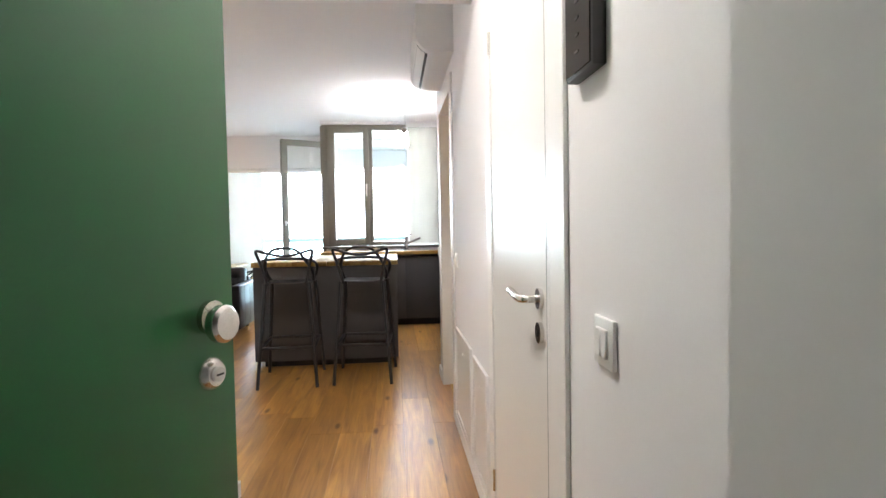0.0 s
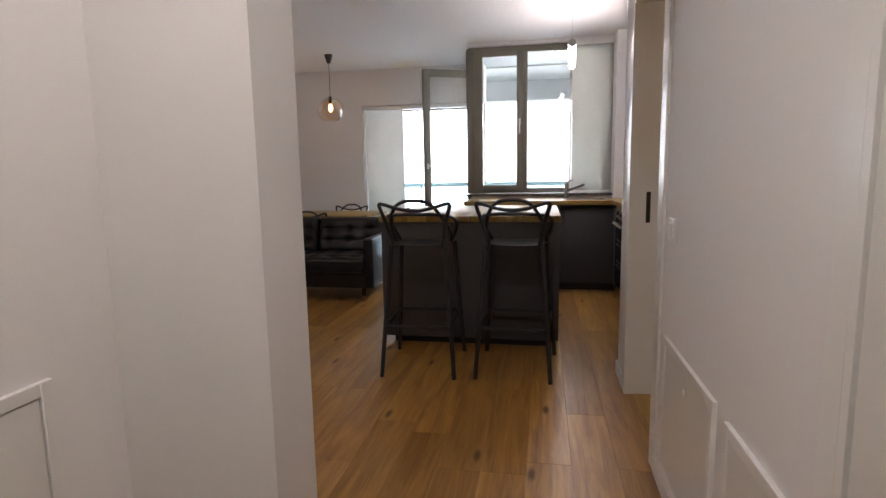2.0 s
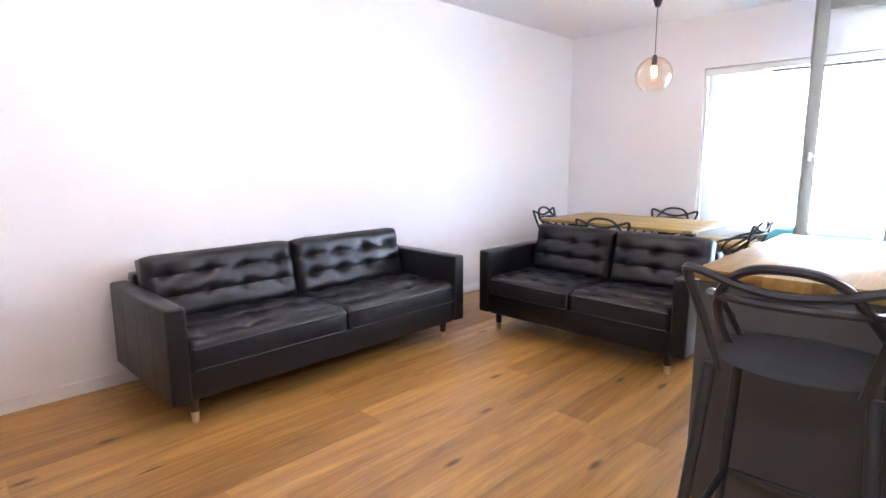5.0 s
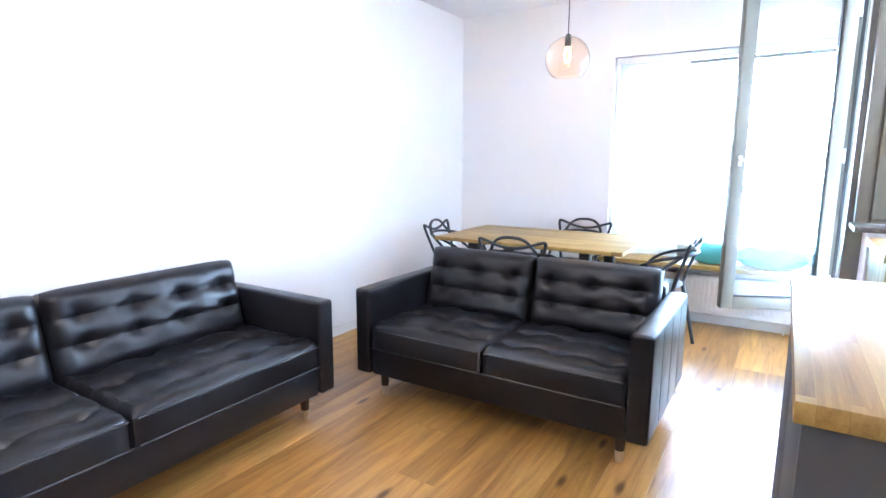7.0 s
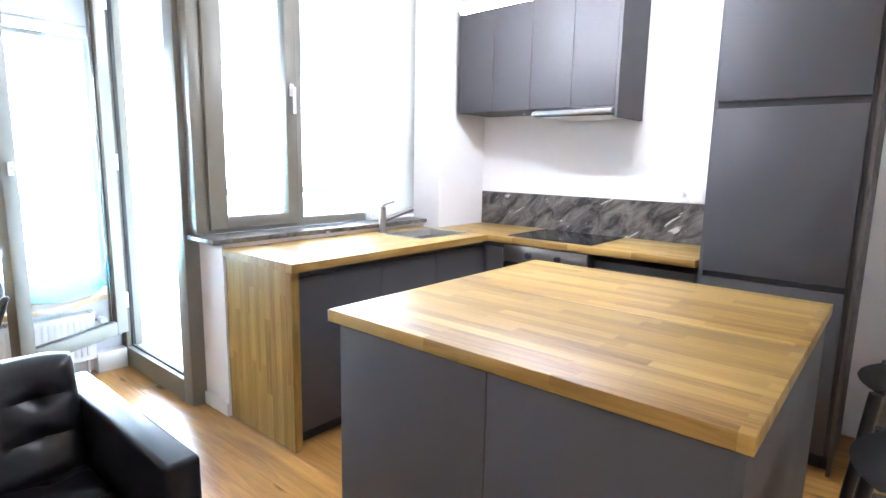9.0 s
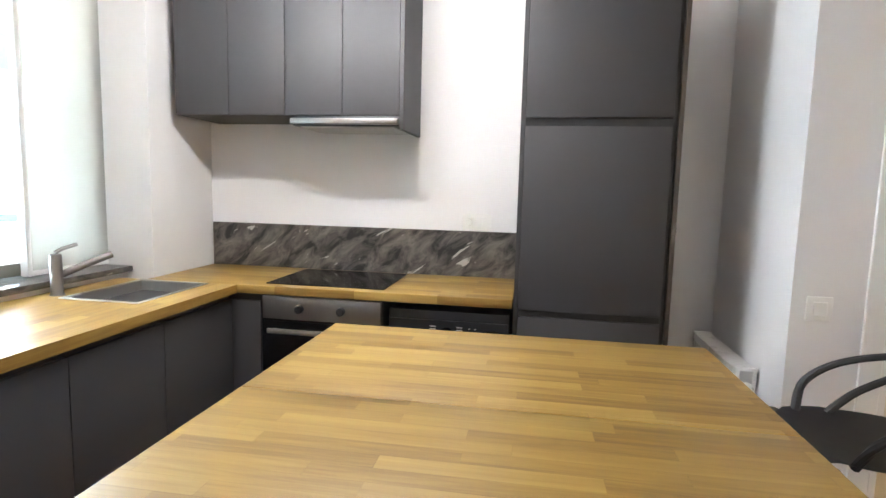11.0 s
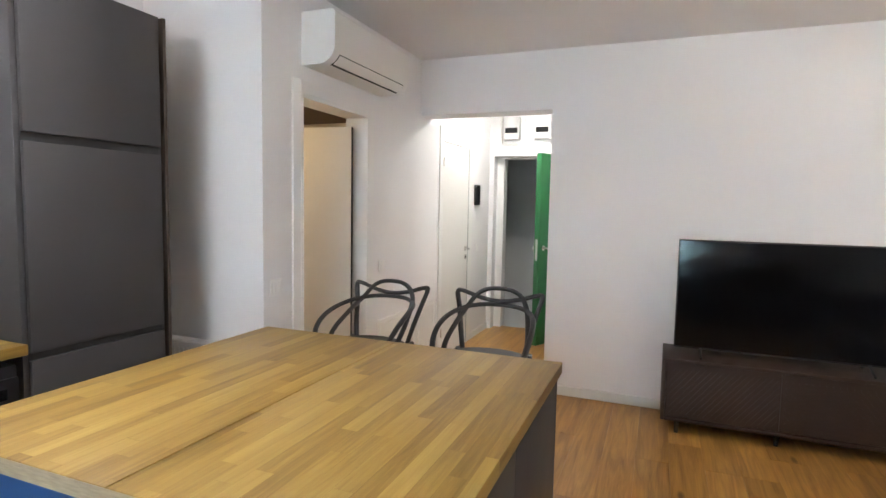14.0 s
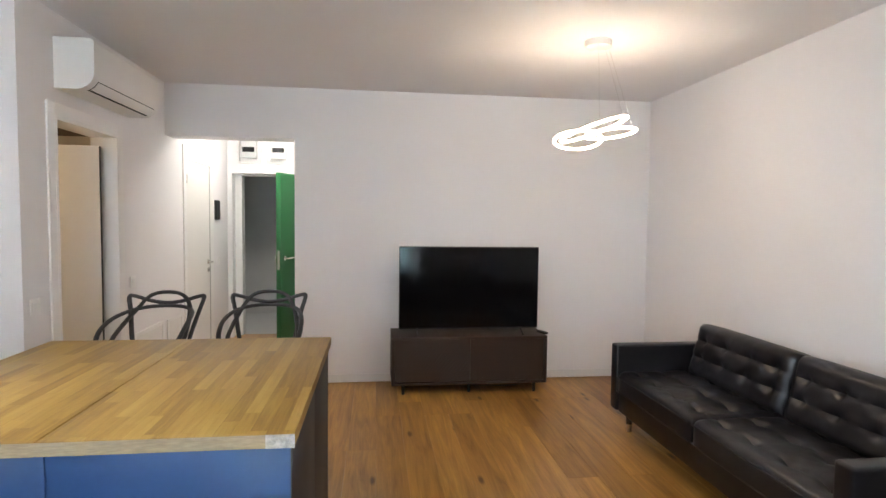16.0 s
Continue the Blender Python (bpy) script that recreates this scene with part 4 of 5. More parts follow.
so = thing("wall_socket", "white double wall socket above the splashback", "socket", at=(XK, 6.735, 1.215), turn=-90)
part("plate", boxes((-0.075, -0.010, -0.042, 0.075, 0, 0.042), bevel=0.003), PLAST_W, so)
for x in (-0.036, 0.036):
    part("socket_face", lathe(bmesh.new(), [(0.0, 0.003), (0.018, 0.003), (0.021, 0.012), (0.024, 0.012), (0.025, 0.008)], 24), PLAST_W, so).matrix_basis = pose(x, -0.002, 0, 90, 0, 0)
pg = thing("plug", "white plug in the wall socket", "plug", at=(XK - 0.014, 6.771, 1.215))
part("plug_body", rod(bmesh.new(), (0, 0, 0), (-0.045, 0, 0), 0.019, 0.015), PLAST_W, pg)

# island
isl = thing("kitchen_island", "anthracite kitchen island under an oak stave top", "kitchen island", at=(-0.47, 5.93, 0))
IW, ID = 1.20, 1.13
part("body", boxes((0.005, 0.005, 0.07, IW - 0.005, ID - 0.025, 0.878)), ANTHR, isl)
part("plinth_board", boxes((0.05, 0.05, 0, IW - 0.05, ID - 0.05, 0.07)), PLINTH, isl)
for a, b in ((0.0, 0.56), (0.56, 1.127)):
    part("side_panel", boxes((-0.017, a + 0.0015, 0.06, 0.003, b - 0.0015, 0.874), bevel=0.002), ANTHR, isl)
part("back_panel", boxes((-0.017, -0.018, 0.06, IW + 0.017, 0.003, 0.878), bevel=0.002), ANTHR, isl)
part("side_panel", boxes((IW - 0.003, 0.004, 0.06, IW + 0.017, ID - 0.001, 0.874), bevel=0.002), ANTHR, isl)
for a, b in ((-0.015, 0.61), (0.61, IW + 0.015)):
    part("front_door", boxes((a + 0.0015, ID - 0.022, 0.06, b - 0.0015, ID - 0.002, 0.872), bevel=0.002), BLUEF, isl, "plain blue front on the north side")
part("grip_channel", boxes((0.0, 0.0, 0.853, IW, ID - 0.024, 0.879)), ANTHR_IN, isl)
part("top_board", boxes((-0.03, -0.03, 0.88, 0.6090, 1.165, 0.92), bevel=0.003), BLOCK_Y, isl, "oak stave top board")
part("top_board", boxes((0.6115, -0.03, 0.88, 1.225, 1.165, 0.92), bevel=0.003), BLOCK_Y, isl, "oak stave top board")
# north edge: the sky's reflection is put into a paler oak colour
part("edge_band", boxes((-0.028, 1.1652, 0.8825, 1.223, 1.1660, 0.9175)), surface("sky_paled_oak_edge", (0.36, 0.29, 0.19), 0.6, var=0.25, scale=9, grain=90, stretch=(4, 1, 30)), isl, "oak edge painted paler for the sky's reflection")
part("edge_patch", boxes((-0.031, 1.1655, 0.8815, 0.045, 1.1680, 0.9185)), surface("speckled_edge", (0.42, 0.41, 0.39), 0.5, var=0.6, scale=60, grain=500), isl, "speckled grey edge strip")

# linear pendant over the island
lp = thing("linear_pendant", "slim lit tube pendant over the island", "pendant lamp", at=(0.875, 7.23, CZ), turn=-2.8)
part("canopy", rod(bmesh.new(), (0, 0, -0.055), (0, 0, 0), 0.03, sides=24), CHROME, lp)
for y in (-0.38, 0.38):
    part("cord", rod(bmesh.new(), (0, y * 0.05, -0.05), (0, y, -0.407), 0.0014, sides=6), CHROME, lp)
part("tube", rod(bmesh.new(), (0, -0.47, -0.435), (0, 0.47, -0.435), 0.029, sides=20), LED_COOL, lp, "glowing white tube")
for y in (-0.47, 0.47):
    part("end_cap", rod(bmesh.new(), (0, y, -0.435), (0, y * 1.028, -0.435), 0.030, sides=20), CHROME, lp)


# ---- bar stools and dining chairs: one woven plastic frame ----
def woven_chair(name, label, category, group, h, at, turn):
    """A moulded chair whose back is three crossing loops. h: seat height; it looks to +y."""
    ob = thing(name, label, category, group, at=at, turn=turn)
    low = h < 0.6
    nx, nz = (1.0, 1.0) if low else (0.88, 0.80)
    # seat pan, dished
    bm = bmesh.new()
    n = 12
    grid = []
    for i in range(n + 1):
        row = []
        for j in range(n + 1):
            u, v = i / n * 2 - 1, j / n * 2 - 1
            x = nx * 0.215 * u * math.sqrt(1 - 0.42 * v * v) * (1.06 if v > 0 else 1.0)
            y = 0.215 * v * math.sqrt(1 - 0.42 * u * u) + 0.02
            row.append(bm.verts.new((x, y, h - 0.018 * (1 - u * u) * (1 - v * v) - (0.012 if v > 0.9 else 0))))
        grid.append(row)
    for i in range(n):
        for j in range(n):
            bm.faces.new((grid[i][j], grid[i + 1][j], grid[i + 1][j + 1], grid[i][j + 1]))
    bmesh.ops.solidify(bm, geom=bm.faces, thickness=0.022)
    part("seat", bm, PLASTIC, ob)
    r = 0.0125
    ears = [(-0.165, -0.165, h - 0.02), (-0.185, -0.19, h + 0.08), (-0.212, -0.235, h + 0.21), (-0.234, -0.262, h + 0.305), (-0.205, -0.268, h + 0.312), (-0.10, -0.268, h + 0.278), (0.0, -0.268, h + 0.264)]
    arch = [(-0.200, 0.04, h - 0.01), (-0.208, -0.03, h + 0.070), (-0.190, -0.13, h + 0.155), (-0.160, -0.225, h + 0.235), (-0.122, -0.262, h + 0.298), (-0.07, -0.275, h + 0.330), (0.0, -0.28, h + 0.338)]
    arms = [(-0.188, 0.125, h - 0.012), (-0.226, 0.10, h + 0.08), (-0.236, 0.03, h + 0.150), (-0.226, -0.07, h + 0.195), (-0.188, -0.185, h + 0.222), (-0.11, -0.258, h + 0.236), (0.0, -0.28, h + 0.240)]
    for nm, half in (("back_loop", ears), ("back_arch", arch), ("arm_loop", arms)):
        half = [(x * nx, y, h + (z - h) * nz) for x, y, z in half]
        full = half + [(-x, y, z) for x, y, z in half[-2::-1]]
        part(nm, tube(bmesh.new(), smooth_line(full, 6), r, 8, flat=0.85), PLASTIC, ob)
    sp = 0.0 if low else 0.015
    for sx in (-1, 1):
        part("leg", rod(bmesh.new(), (sx * 0.165, -0.165, h - 0.005), (sx * (0.205 + sp), -0.26 - sp, 0), 0.017, 0.0125, 10), PLASTIC, ob)
        part("leg", rod(bmesh.new(), (sx * 0.175, 0.175, h - 0.012), (sx * (0.212 + sp), 0.235 + sp, 0), 0.017, 0.0125, 10), PLASTIC, ob)
    if not low:
        z = 0.30
        k = 1 - z / h
        fx, by, fy = 0.17 + 0.05 * k, -0.165 - 0.11 * k, 0.175 + 0.075 * k
        part("footrest", boxes((-fx, by - 0.008, z - 0.012, fx, by + 0.008, z + 0.012), (-fx, fy - 0.008, z - 0.012, fx, fy + 0.008, z + 0.012), (-fx - 0.008, by, z - 0.012, -fx + 0.008, fy, z + 0.012), (fx - 0.008, by, z - 0.012, fx + 0.008, fy, z + 0.012), bevel=0.004), PLASTIC, ob)
    return ob


STOOL = "black moulded plastic bar stool with woven loop back"
woven_chair("bar_stool", STOOL, "bar stool", "stools at the island", 0.79, (-0.105, 5.545, 0), 2)
woven_chair("bar_stool", STOOL, "bar stool", "stools at the island", 0.79, (0.48, 5.565, 0), -3)
CHAIR = "black moulded plastic dining chair with woven loop back"
woven_chair("dining_chair", CHAIR, "chair", "chairs round the table", 0.46, (-2.78, 8.80, 0), -82)
woven_chair("dining_chair", CHAIR, "chair", "chairs round the table", 0.46, (-2.08, 8.43, 0), 4)
woven_chair("dining_chair", CHAIR, "chair", "chairs round the table", 0.46, (-2.02, 9.28, 0), 176)
woven_chair("dining_chair", CHAIR, "chair", "chairs round the table", 0.46, (-1.28, 8.84, 0), 88)

# ---- dining table ----
tb = thing("dining_table", "rectangular oak stave dining table on black legs", "table", at=(-2.05, 8.70, 0))
TWX, TWY = 0.69, 0.43
part("tabletop", boxes((-TWX, -TWY, 0.715, TWX, TWY, 0.742), bevel=0.004), TABLE, tb)
for sx in (-1, 1):
    for sy in (-1, 1):
        part("leg", boxes((sx * 0.42 - 0.035, sy * 0.30 - 0.035, 0.0, sx * 0.42 + 0.035, sy * 0.30 + 0.035, 0.714), bevel=0.003), BLACKM, tb)
    part("cross_bar", boxes((sx * 0.42 - 0.02, -0.262, 0.66, sx * 0.42 + 0.02, 0.262, 0.713), bevel=0.002, seg=1), BLACKM, tb)

# ---- cushions on the bench ----
def pillow(at, turn, w, d, t, label):
    ob = thing("cushion", label, "cushion", "cushions on the window bench", at=at, turn=turn)
    bm = bmesh.new()
    n = 14
    sheets = []
    for s in (1, -1):
        rows = []
        for i in range(n + 1):
            row = []
            for j in range(n + 1):
                u, v = i / n * 2 - 1, j / n * 2 - 1
                e = max(0.0, (1 - u ** 4) * (1 - v ** 4)) ** 0.55
                k = 1 - 0.10 * (u * u * (1 - v * v) * 0 + (1 - abs(u)) * abs(v) ** 6 + (1 - abs(v)) * abs(u) ** 6)
                row.append(bm.verts.new((u * w / 2 * k, v * d / 2 * k, t / 2 + s * t / 2 * e + 0.006 * math.sin(5 * u + 3 * v))))
            rows.append(row)
        for i in range(n):
            for j in range(n):
                bm.faces.new((rows[i][j], rows[i + 1][j], rows[i + 1][j + 1], rows[i][j + 1]))
    bmesh.ops.remove_doubles(bm, verts=bm.verts, dist=0.0015)
    part("cover", bm, TEAL, ob)


pillow((-0.59, 9.605, 0.508), 6, 0.46, 0.27, 0.16, "plump teal cotton cushion lying on the window bench")
pillow((-0.99, 9.60, 0.508), -8, 0.30, 0.27, 0.17, "second teal cotton cushion on the window bench")


# ---- leather sofas ----
def tufted(bm, w, d, t, cols, lines, at, tilt=0.0, round_r=0.035):
    """A padded block with buttons: w by d wide, t thick, lying, then tilted about its back edge."""
    nx, ny = cols * 11, len(lines) * 12
    m = Matrix.Translation(at) @ Matrix.Rotation(tilt, 4, "X")
    def top(u, v):
        q = 1e9
        for a in range(cols):
            for b in lines:
                dx, dy = (u - (a + 0.5) / cols) * w, (v - b) * d
                q = min(q, dx * dx + dy * dy)
        row = min(abs((v - b) * d) for b in lines)
        crease = 0.30 + 0.70 * abs(math.sin(math.pi * cols * u)) ** 0.5
        dimple = -0.022 * math.exp(-q / 0.0007) - 0.010 * math.exp(-q / 0.004) - 0.010 * math.exp(-row * row / 0.00016) * crease
        eu, ev = min(u, 1 - u) * w, min(v, 1 - v) * d
        fall = -round_r * (max(0.0, 1 - min(eu, ev) / round_r) ** 2.2)
        wr = 0.0035 * noise.noise((u * w * 13 + at[0], v * d * 13 + at[1], 3.1)) + 0.0022 * noise.noise((u * w * 45, v * d * 30 + at[0], 7.7))
        return t + dimple + fall + wr + 0.010 * math.sin(math.pi * u) * math.sin(math.pi * v)
    def spot(u, v, z):
        a, b = 2 * u - 1, 2 * v - 1
        return m @ Vector((w / 2 + a * w / 2 * (1 - 0.016 * abs(b) ** 9), d / 2 + b * d / 2 * (1 - 0.06 * abs(a) ** 12), z))
    us = [0, 0.012, 0.03, 0.055] + [0.055 + 0.89 * i / nx for i in range(1, nx)] + [0.945, 0.97, 0.988, 1]
    vs = [0, 0.02, 0.05, 0.09] + [0.09 + 0.82 * i / ny for i in range(1, ny)] + [0.91, 0.95, 0.98, 1]
    g = [[bm.verts.new(spot(u, v, top(u, v))) for v in vs] for u in us]
    f = [[bm.verts.new(spot(u, v, 0.0)) for v in (vs[0], vs[-1])] for u in us]
    for i in range(len(us) - 1):
        for j in range(len(vs) - 1):
            bm.faces.new((g[i][j], g[i + 1][j], g[i + 1][j + 1], g[i][j + 1]))
        bm.faces.new((g[i][0], f[i][0], f[i + 1][0], g[i + 1][0]))
        bm.faces.new((g[i][-1], g[i + 1][-1], f[i + 1][1], f[i][1]))
        bm.faces.new((f[i][0], f[i][1], f[i + 1][1], f[i + 1][0]))
    bm.faces.new([g[0][j] for j in range(len(vs))] + [f[0][1], f[0][0]])
    bm.faces.new([g[-1][j] for j in range(len(vs))][::-1] + [f[-1][0], f[-1][1]])
    return bm


def sofa(label, w, at, turn, cols):
    """A two-cushion sofa with tufted cushions: back on the plane y = 0, looking to -y, from x = 0 to w."""
    ob = thing("sofa", label, "sofa", "leather sofas", at=at, turn=turn)
    D, A = 0.87, 0.095
    part("base", boxes((A, -D + 0.02, 0.135, w - A, -0.03, 0.285), bevel=0.012), LEATHER, ob)
    for x in (0, w - A):
        arm = part("armrest", boxes((x, -D, 0.14, x + A, 0.0, 0.615), bevel=0.016, seg=3), LEATHER, ob)
        side = x - 0.0008 if x == 0 else x + A - 0.0012
        for k in (0.25, 0.5, 0.75):
            part("seam", boxes((side, -D * k - 0.002, 0.16, side + 0.002, -D * k + 0.002, 0.597)), GASKET_GAP, arm)
    part("back_frame", boxes((A, -0.11, 0.14, w - A, 0.0, 0.66), bevel=0.018, seg=3), LEATHER, ob)
    cw = (w - 2 * A) / 2
    for i in range(2):
        x = A + i * cw
        seat = part("seat_cushion", tufted(bmesh.new(), cw - 0.006, 0.66, 0.145, cols, (0.20, 0.5, 0.80), (x + 0.003, -D - 0.005, 0.286)), LEATHER, ob)
        for z in (0.293, 0.398):
            part("piping", tube(bmesh.new(), [Vector((x + 0.018, -D - 0.005, z)), Vector((x + cw - 0.018, -D - 0.005, z))], 0.0045, 6), LEATHER, seat)
        part("back_cushion", tufted(bmesh.new(), cw - 0.008, 0.39, 0.15, cols, (0.36, 0.67), (x + 0.004, -0.215, 0.372), radians(76), 0.055), LEATHER, ob)
    for x in (0.13, w - 0.13):
        for y in (-D + 0.09, -0.09):
            lg = part("leg", rod(bmesh.new(), (x, y, 0.055), (x, y, 0.14), 0.021, 0.024), WALNUT_LEG, ob, "dark wooden leg")
            part("foot_tip", rod(bmesh.new(), (x, y, 0), (x, y, 0.055), 0.017, 0.021), BRASS, lg, "brushed brass tip")
    return ob


sofa("black button-tufted leather two-seat sofa with brass-tipped legs", 1.56, (-2.49, 7.95, 0), 0, 3)
sofa("long black button-tufted leather sofa against the wall", 2.04, (XW + 0.016, 4.80, 0), 90, 4)

# ---- television and its bench ----
bn = thing("tv_bench", "low smoked oak TV bench with herringbone doors", "tv bench", at=(-2.195, YS + 0.03, 0))
BW, BD = 1.345, 0.42
part("top_panel", boxes((0, 0, 0.475, BW, BD, 0.497), bevel=0.003), SMOKED, bn)
part("side_panel", boxes((0, 0, 0.088, 0.022, BD, 0.4745), bevel=0.003), SMOKED, bn)
part("side_panel", boxes((BW - 0.022, 0, 0.088, BW, BD, 0.4745), bevel=0.003), SMOKED, bn)
part("bottom_panel", boxes((0.0225, 0, 0.088, BW - 0.0225, BD, 0.108), bevel=0.002), SMOKED, bn)
part("back_panel", boxes((0.0225, 0.0, 0.1085, BW - 0.0225, 0.012, 0.4745)), SMOKED, bn)
for i in range(2):
    x0, x1 = 0.026 + i * (BW / 2 - 0.026), BW / 2 - 0.001 + i * (BW / 2 - 0.026)
    dd = part("door", boxes((x0 + 0.001, BD - 0.04, 0.112, x1, BD - 0.02, 0.472), bevel=0.002, seg=1), SMOKED, bn, "door with slanted grooved ribs")
    bm = bmesh.new()
    step = 0.034
    k = int((x1 - x0) / step)
    for j in range(k):
        for zz in range(7):
            x = x0 + 0.012 + j * step
            z = 0.120 + zz * 0.043
            s = 1 if i == 0 else -1
            a = (x, z) if s > 0 else (x, z + 0.043)
            b = (x + step, z + 0.043) if s > 0 else (x + step, z)
            q = [bm.verts.new((a[0], BD - 0.0195, a[1])), bm.verts.new((b[0], BD - 0.0195, b[1])), bm.verts.new((b[0], BD - 0.0195, b[1] + 0.014)), bm.verts.new((a[0], BD - 0.0195, a[1] + 0.014))]
            t = [bm.verts.new(v.co + Vector((0, 0.004, 0))) for v in q]
            bm.faces.new(t)
            for e in range(4):
                bm.faces.new((q[e], q[(e + 1) % 4], t[(e + 1) % 4], t[e]))
    part("rib", bm, SMOKED, dd, smooth=False)["kind"] = "stuff"
for x in (0.10, BW - 0.10):
    for y in (0.05, BD - 0.05):
        part("leg", rod(bmesh.new(), (x, y, 0), (x, y, 0.088), 0.013, 0.016), BLACKM, bn)
part("leg", rod(bmesh.new(), (BW / 2, BD - 0.08, 0), (BW / 2, BD - 0.08, 0.088), 0.013, 0.016), BLACKM, bn)
tv = thing("television", "large black flat television on two feet", "television", at=(-2.148, YS + 0.275, 0.4975))
TW = 1.235
part("screen", boxes((0.008, 0.0225, 0.056, TW - 0.008, 0.0245, 0.754)), SCREEN, tv, "dark glossy screen")
part("bezel", boxes((0, 0, 0.043, TW, 0.022, 0.762), bevel=0.004), BLACKM, tv)
part("rear_housing", boxes((0.15, -0.045, 0.09, TW - 0.15, 0.0, 0.50), bevel=0.012), BLACKM, tv)
for x in (0.16, TW - 0.16):
    bm = tube(bmesh.new(), [Vector((x, -0.10, 0.008)), Vector((x, 0.0, 0.050)), Vector((x, 0.02, 0.050)), Vector((x, 0.13, 0.008))], 0.008, 8)
    part("foot", bm, BLACKM, tv)
rc = thing("remote_control", "small dark remote control on the bench", "remote control", at=(-2.185, YS + 0.33, 0.4975), turn=20)
part("body", boxes((-0.02, -0.06, 0, 0.02, 0.06, 0.018), bevel=0.005), BLACKM, rc)
part("button_pad", boxes((-0.012, -0.045, 0.0182, 0.012, 0.03, 0.0195)), GREY_APP, rc)
cb = thing("power_cable", "thin dark power cable hanging behind the bench", "cable", at=(0, 0, 0))
part("cord", tube(bmesh.new(), smooth_line([(-2.22, YS + 0.02, 0.44), (-2.285, YS + 0.022, 0.36), (-2.275, YS + 0.03, 0.18), (-2.20, YS + 0.10, 0.006), (-1.9, YS + 0.24, 0.006), (-1.7, YS + 0.2, 0.006)], 8), 0.0035, 6), BLACKM, cb)

# ---- lamps ----
rg = thing("ring_pendant", "lit ceiling pendant of three crossing LED rings", "pendant lamp", at=(-2.105, 5.18, CZ))
part("canopy", lathe(bmesh.new(), [(0.0, -0.045), (0.07, -0.045), (0.082, -0.038), (0.085, 0.0), (0, 0)], 32), PLAST_W, rg, "white round canopy")
def hoop(r, tip, lean, at):
    m = pose(*at, tip, lean, 0)
    return tube(bmesh.new(), [m @ Vector((r * math.cos(a * math.tau / 48), r * math.sin(a * math.tau / 48), 0)) for a in range(48)], 0.0085, 10, True)
RINGS = ((0.215, 6, 18, (0.015, 0.0, -0.555)), (0.155, 4, 5, (-0.09, 0.02, -0.58)), (0.148, 14, -4, (0.115, -0.01, -0.625)))
for r, tip, lean, at in RINGS:
    part("led_ring", hoop(r, tip, lean, at), LED, rg, "glowing warm white ring")
    x, y, z = pose(*at, tip, lean, 0) @ Vector((-r, 0, 0))
    part("wire", rod(bmesh.new(), (x * 0.25, y, -0.04), (x, y, z), 0.0009, sides=5), CHROME, rg)

gp = thing("globe_pendant", "amber-tinted glass globe pendant over the dining table", "pendant lamp", at=(-1.89, 8.63, CZ))
part("canopy", lathe(bmesh.new(), [(0.0, -0.10), (0.020, -0.10), (0.026, -0.085), (0.045, -0.02), (0.05, 0.0), (0, 0)], 28), BLACKM, gp, "black cone canopy")
part("cord", rod(bmesh.new(), (0, 0, -0.50), (0, 0, -0.09), 0.0035, sides=8), BLACKM, gp)
part("socket", lathe(bmesh.new(), [(0.0, -0.485), (0.014, -0.485), (0.022, -0.50), (0.022, -0.56), (0.018, -0.565), (0, -0.565)], 20), BLACKM, gp)
outer = [(0.030 + 0.0, -0.50)] + [(0.150 * math.sin(a), -0.646 + 0.150 * math.cos(a)) for a in [0.24 + (2.50 - 0.24) * i / 22 for i in range(23)]]
inner = [(r - 0.002 if r > 0.004 else r, z) for r, z in outer[::-1]]
part("globe", lathe(bmesh.new(), outer + inner, 36), AMBER, gp, "amber-tinted clear glass globe").visible_shadow = False
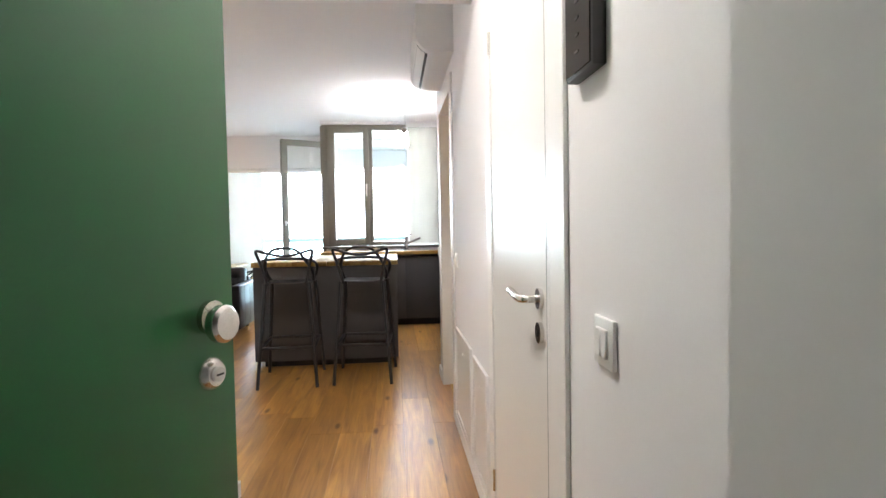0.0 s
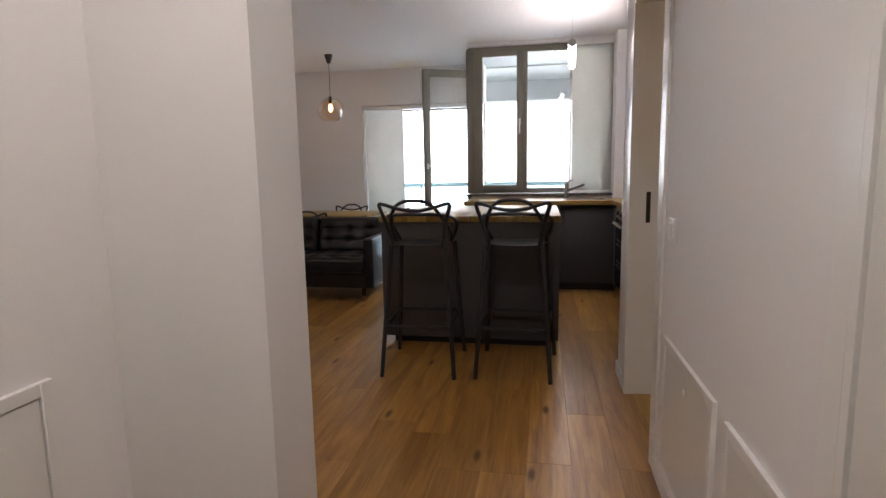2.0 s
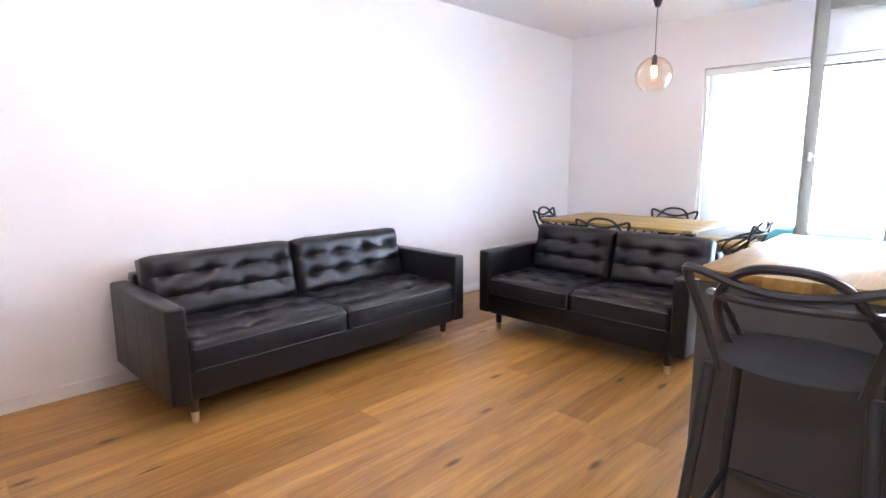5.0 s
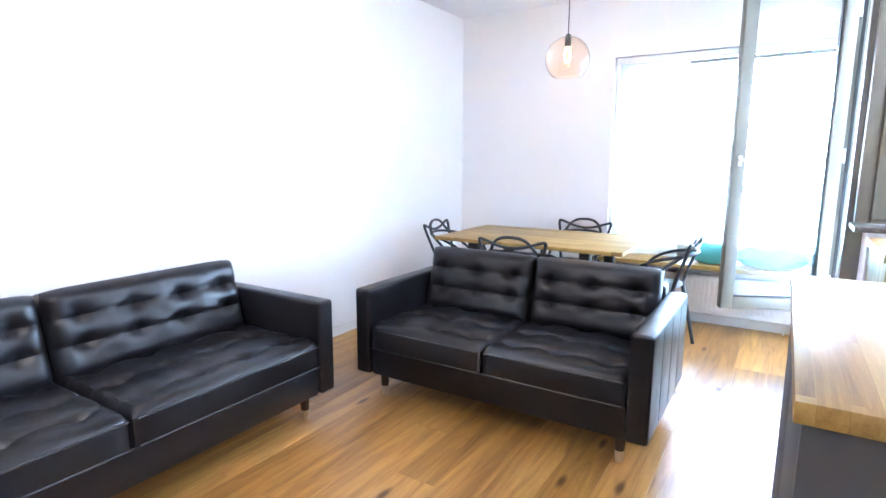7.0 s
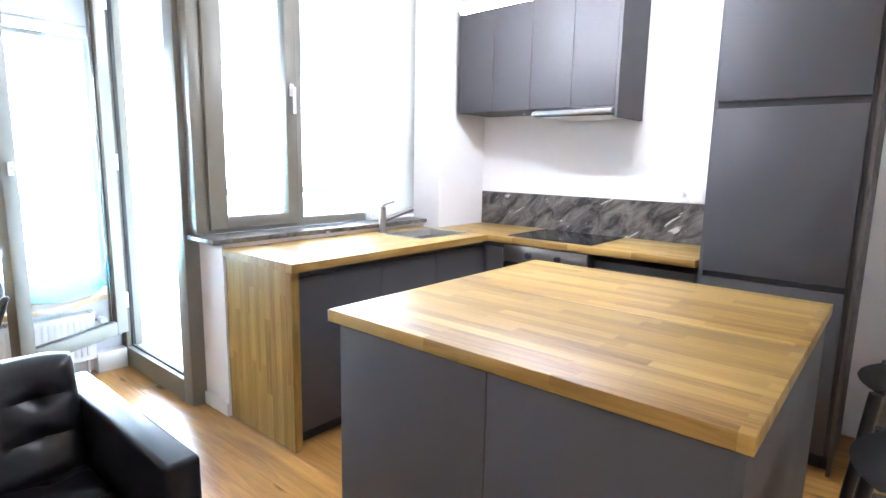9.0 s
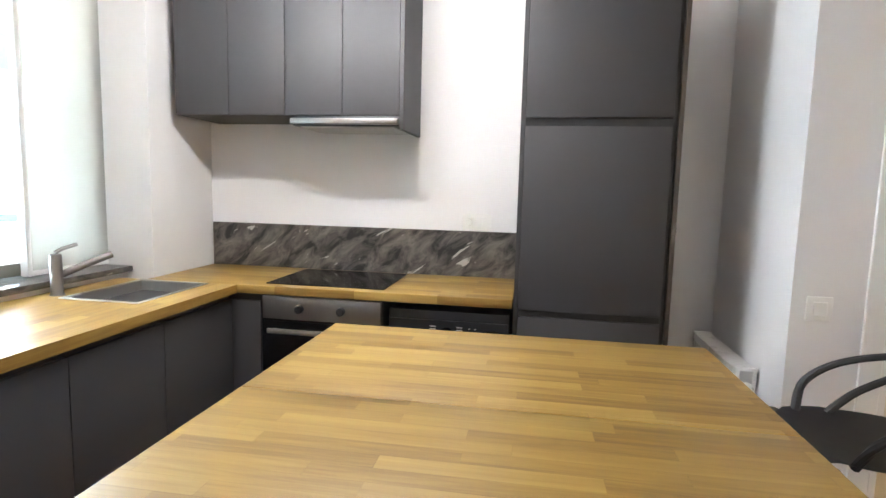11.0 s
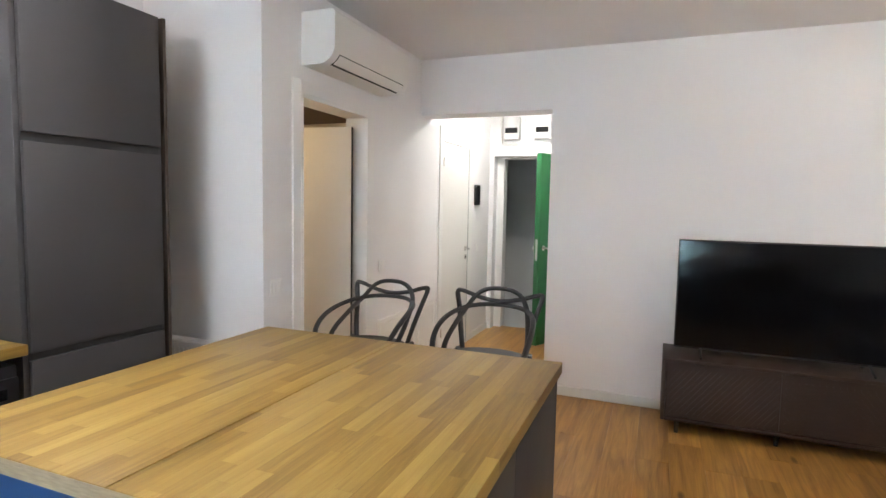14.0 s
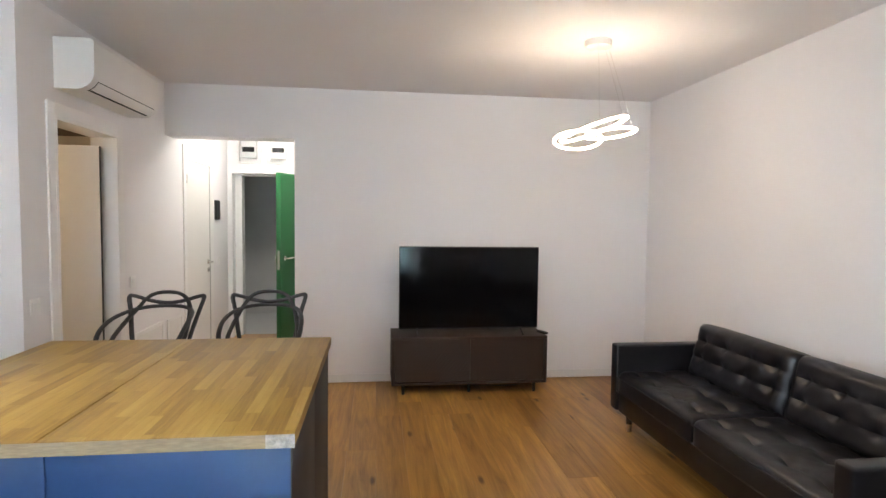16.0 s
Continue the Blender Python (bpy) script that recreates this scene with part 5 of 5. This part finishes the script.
part("bulb", lathe(bmesh.new(), [(0.0, -0.672), (0.018, -0.665), (0.030, -0.64), (0.028, -0.61), (0.014, -0.575), (0.012, -0.565)], 20), glass("bulb_glass", (1, 0.9, 0.75)), gp).visible_shadow = False
part("filament", tube(bmesh.new(), smooth_line([(-0.008, 0, -0.58), (-0.010, 0.004, -0.645), (0.0, -0.006, -0.655), (0.010, 0.004, -0.645), (0.008, 0, -0.58)], 6), 0.0022, 6), FILAMENT, gp, "orange glowing filament")

hl = thing("hall_lamp", "round white lit ceiling lamp in the hall", "ceiling lamp", at=(0.40, 2.55, CZ))
part("base", rod(bmesh.new(), (0, 0, -0.015), (0, 0, 0), 0.15, sides=32), PLAST_W, hl)
part("shade", lathe(bmesh.new(), [(0.0, -0.07), (0.10, -0.064), (0.14, -0.04), (0.145, -0.015)], 32), HALL_LED, hl, "glowing opal shade")
bt = thing("bathroom_lamp", "small warm lit lamp in the bathroom", "ceiling lamp", at=(1.95, 5.05, 2.16))
part("shade", lathe(bmesh.new(), [(0.0, -0.05), (0.08, -0.045), (0.10, -0.02), (0.102, 0.0)], 24), BATH_LED, bt)


# ---- oak planks of the floor ----
rng = random.Random(7)
PW = 0.185
plank_meshes = {}


def plank_mesh(w, l):
    key = (round(w, 3), round(l, 2))
    if key not in plank_meshes:
        bm = boxes((0.0002, 0.0002, -0.012, key[0] - 0.0002, key[1] - 0.0002, 0.0), bevel=0.0009, seg=1)
        plank_meshes[key] = finish("plank", bm, OAK)
    return plank_meshes[key]


def lay(x, w, y, y1):
    """One row of planks from y to y1, joints broken at random."""
    first = True
    while y < y1 - 0.02:
        l = rng.choice((0.6, 0.9, 1.2, 1.5)) if first else rng.choice((1.4, 1.8, 2.0))
        first = False
        if y + l > y1 - 0.3:
            l = y1 - y
        ob = new("plank", plank_mesh(w, l))
        ob.location = (x, y, 0)
        ob.parent = floor
        y += round(l, 2)


col = 0
while XW + col * PW < XK:
    x = XW + col * PW
    mid = x + PW / 2
    y0 = YS if mid < HW else YD - 0.2 if mid < XE + 0.05 else 5.526
    y1 = YN if mid < -0.2 else 8.40
    lay(x, PW, y0, y1)
    col += 1
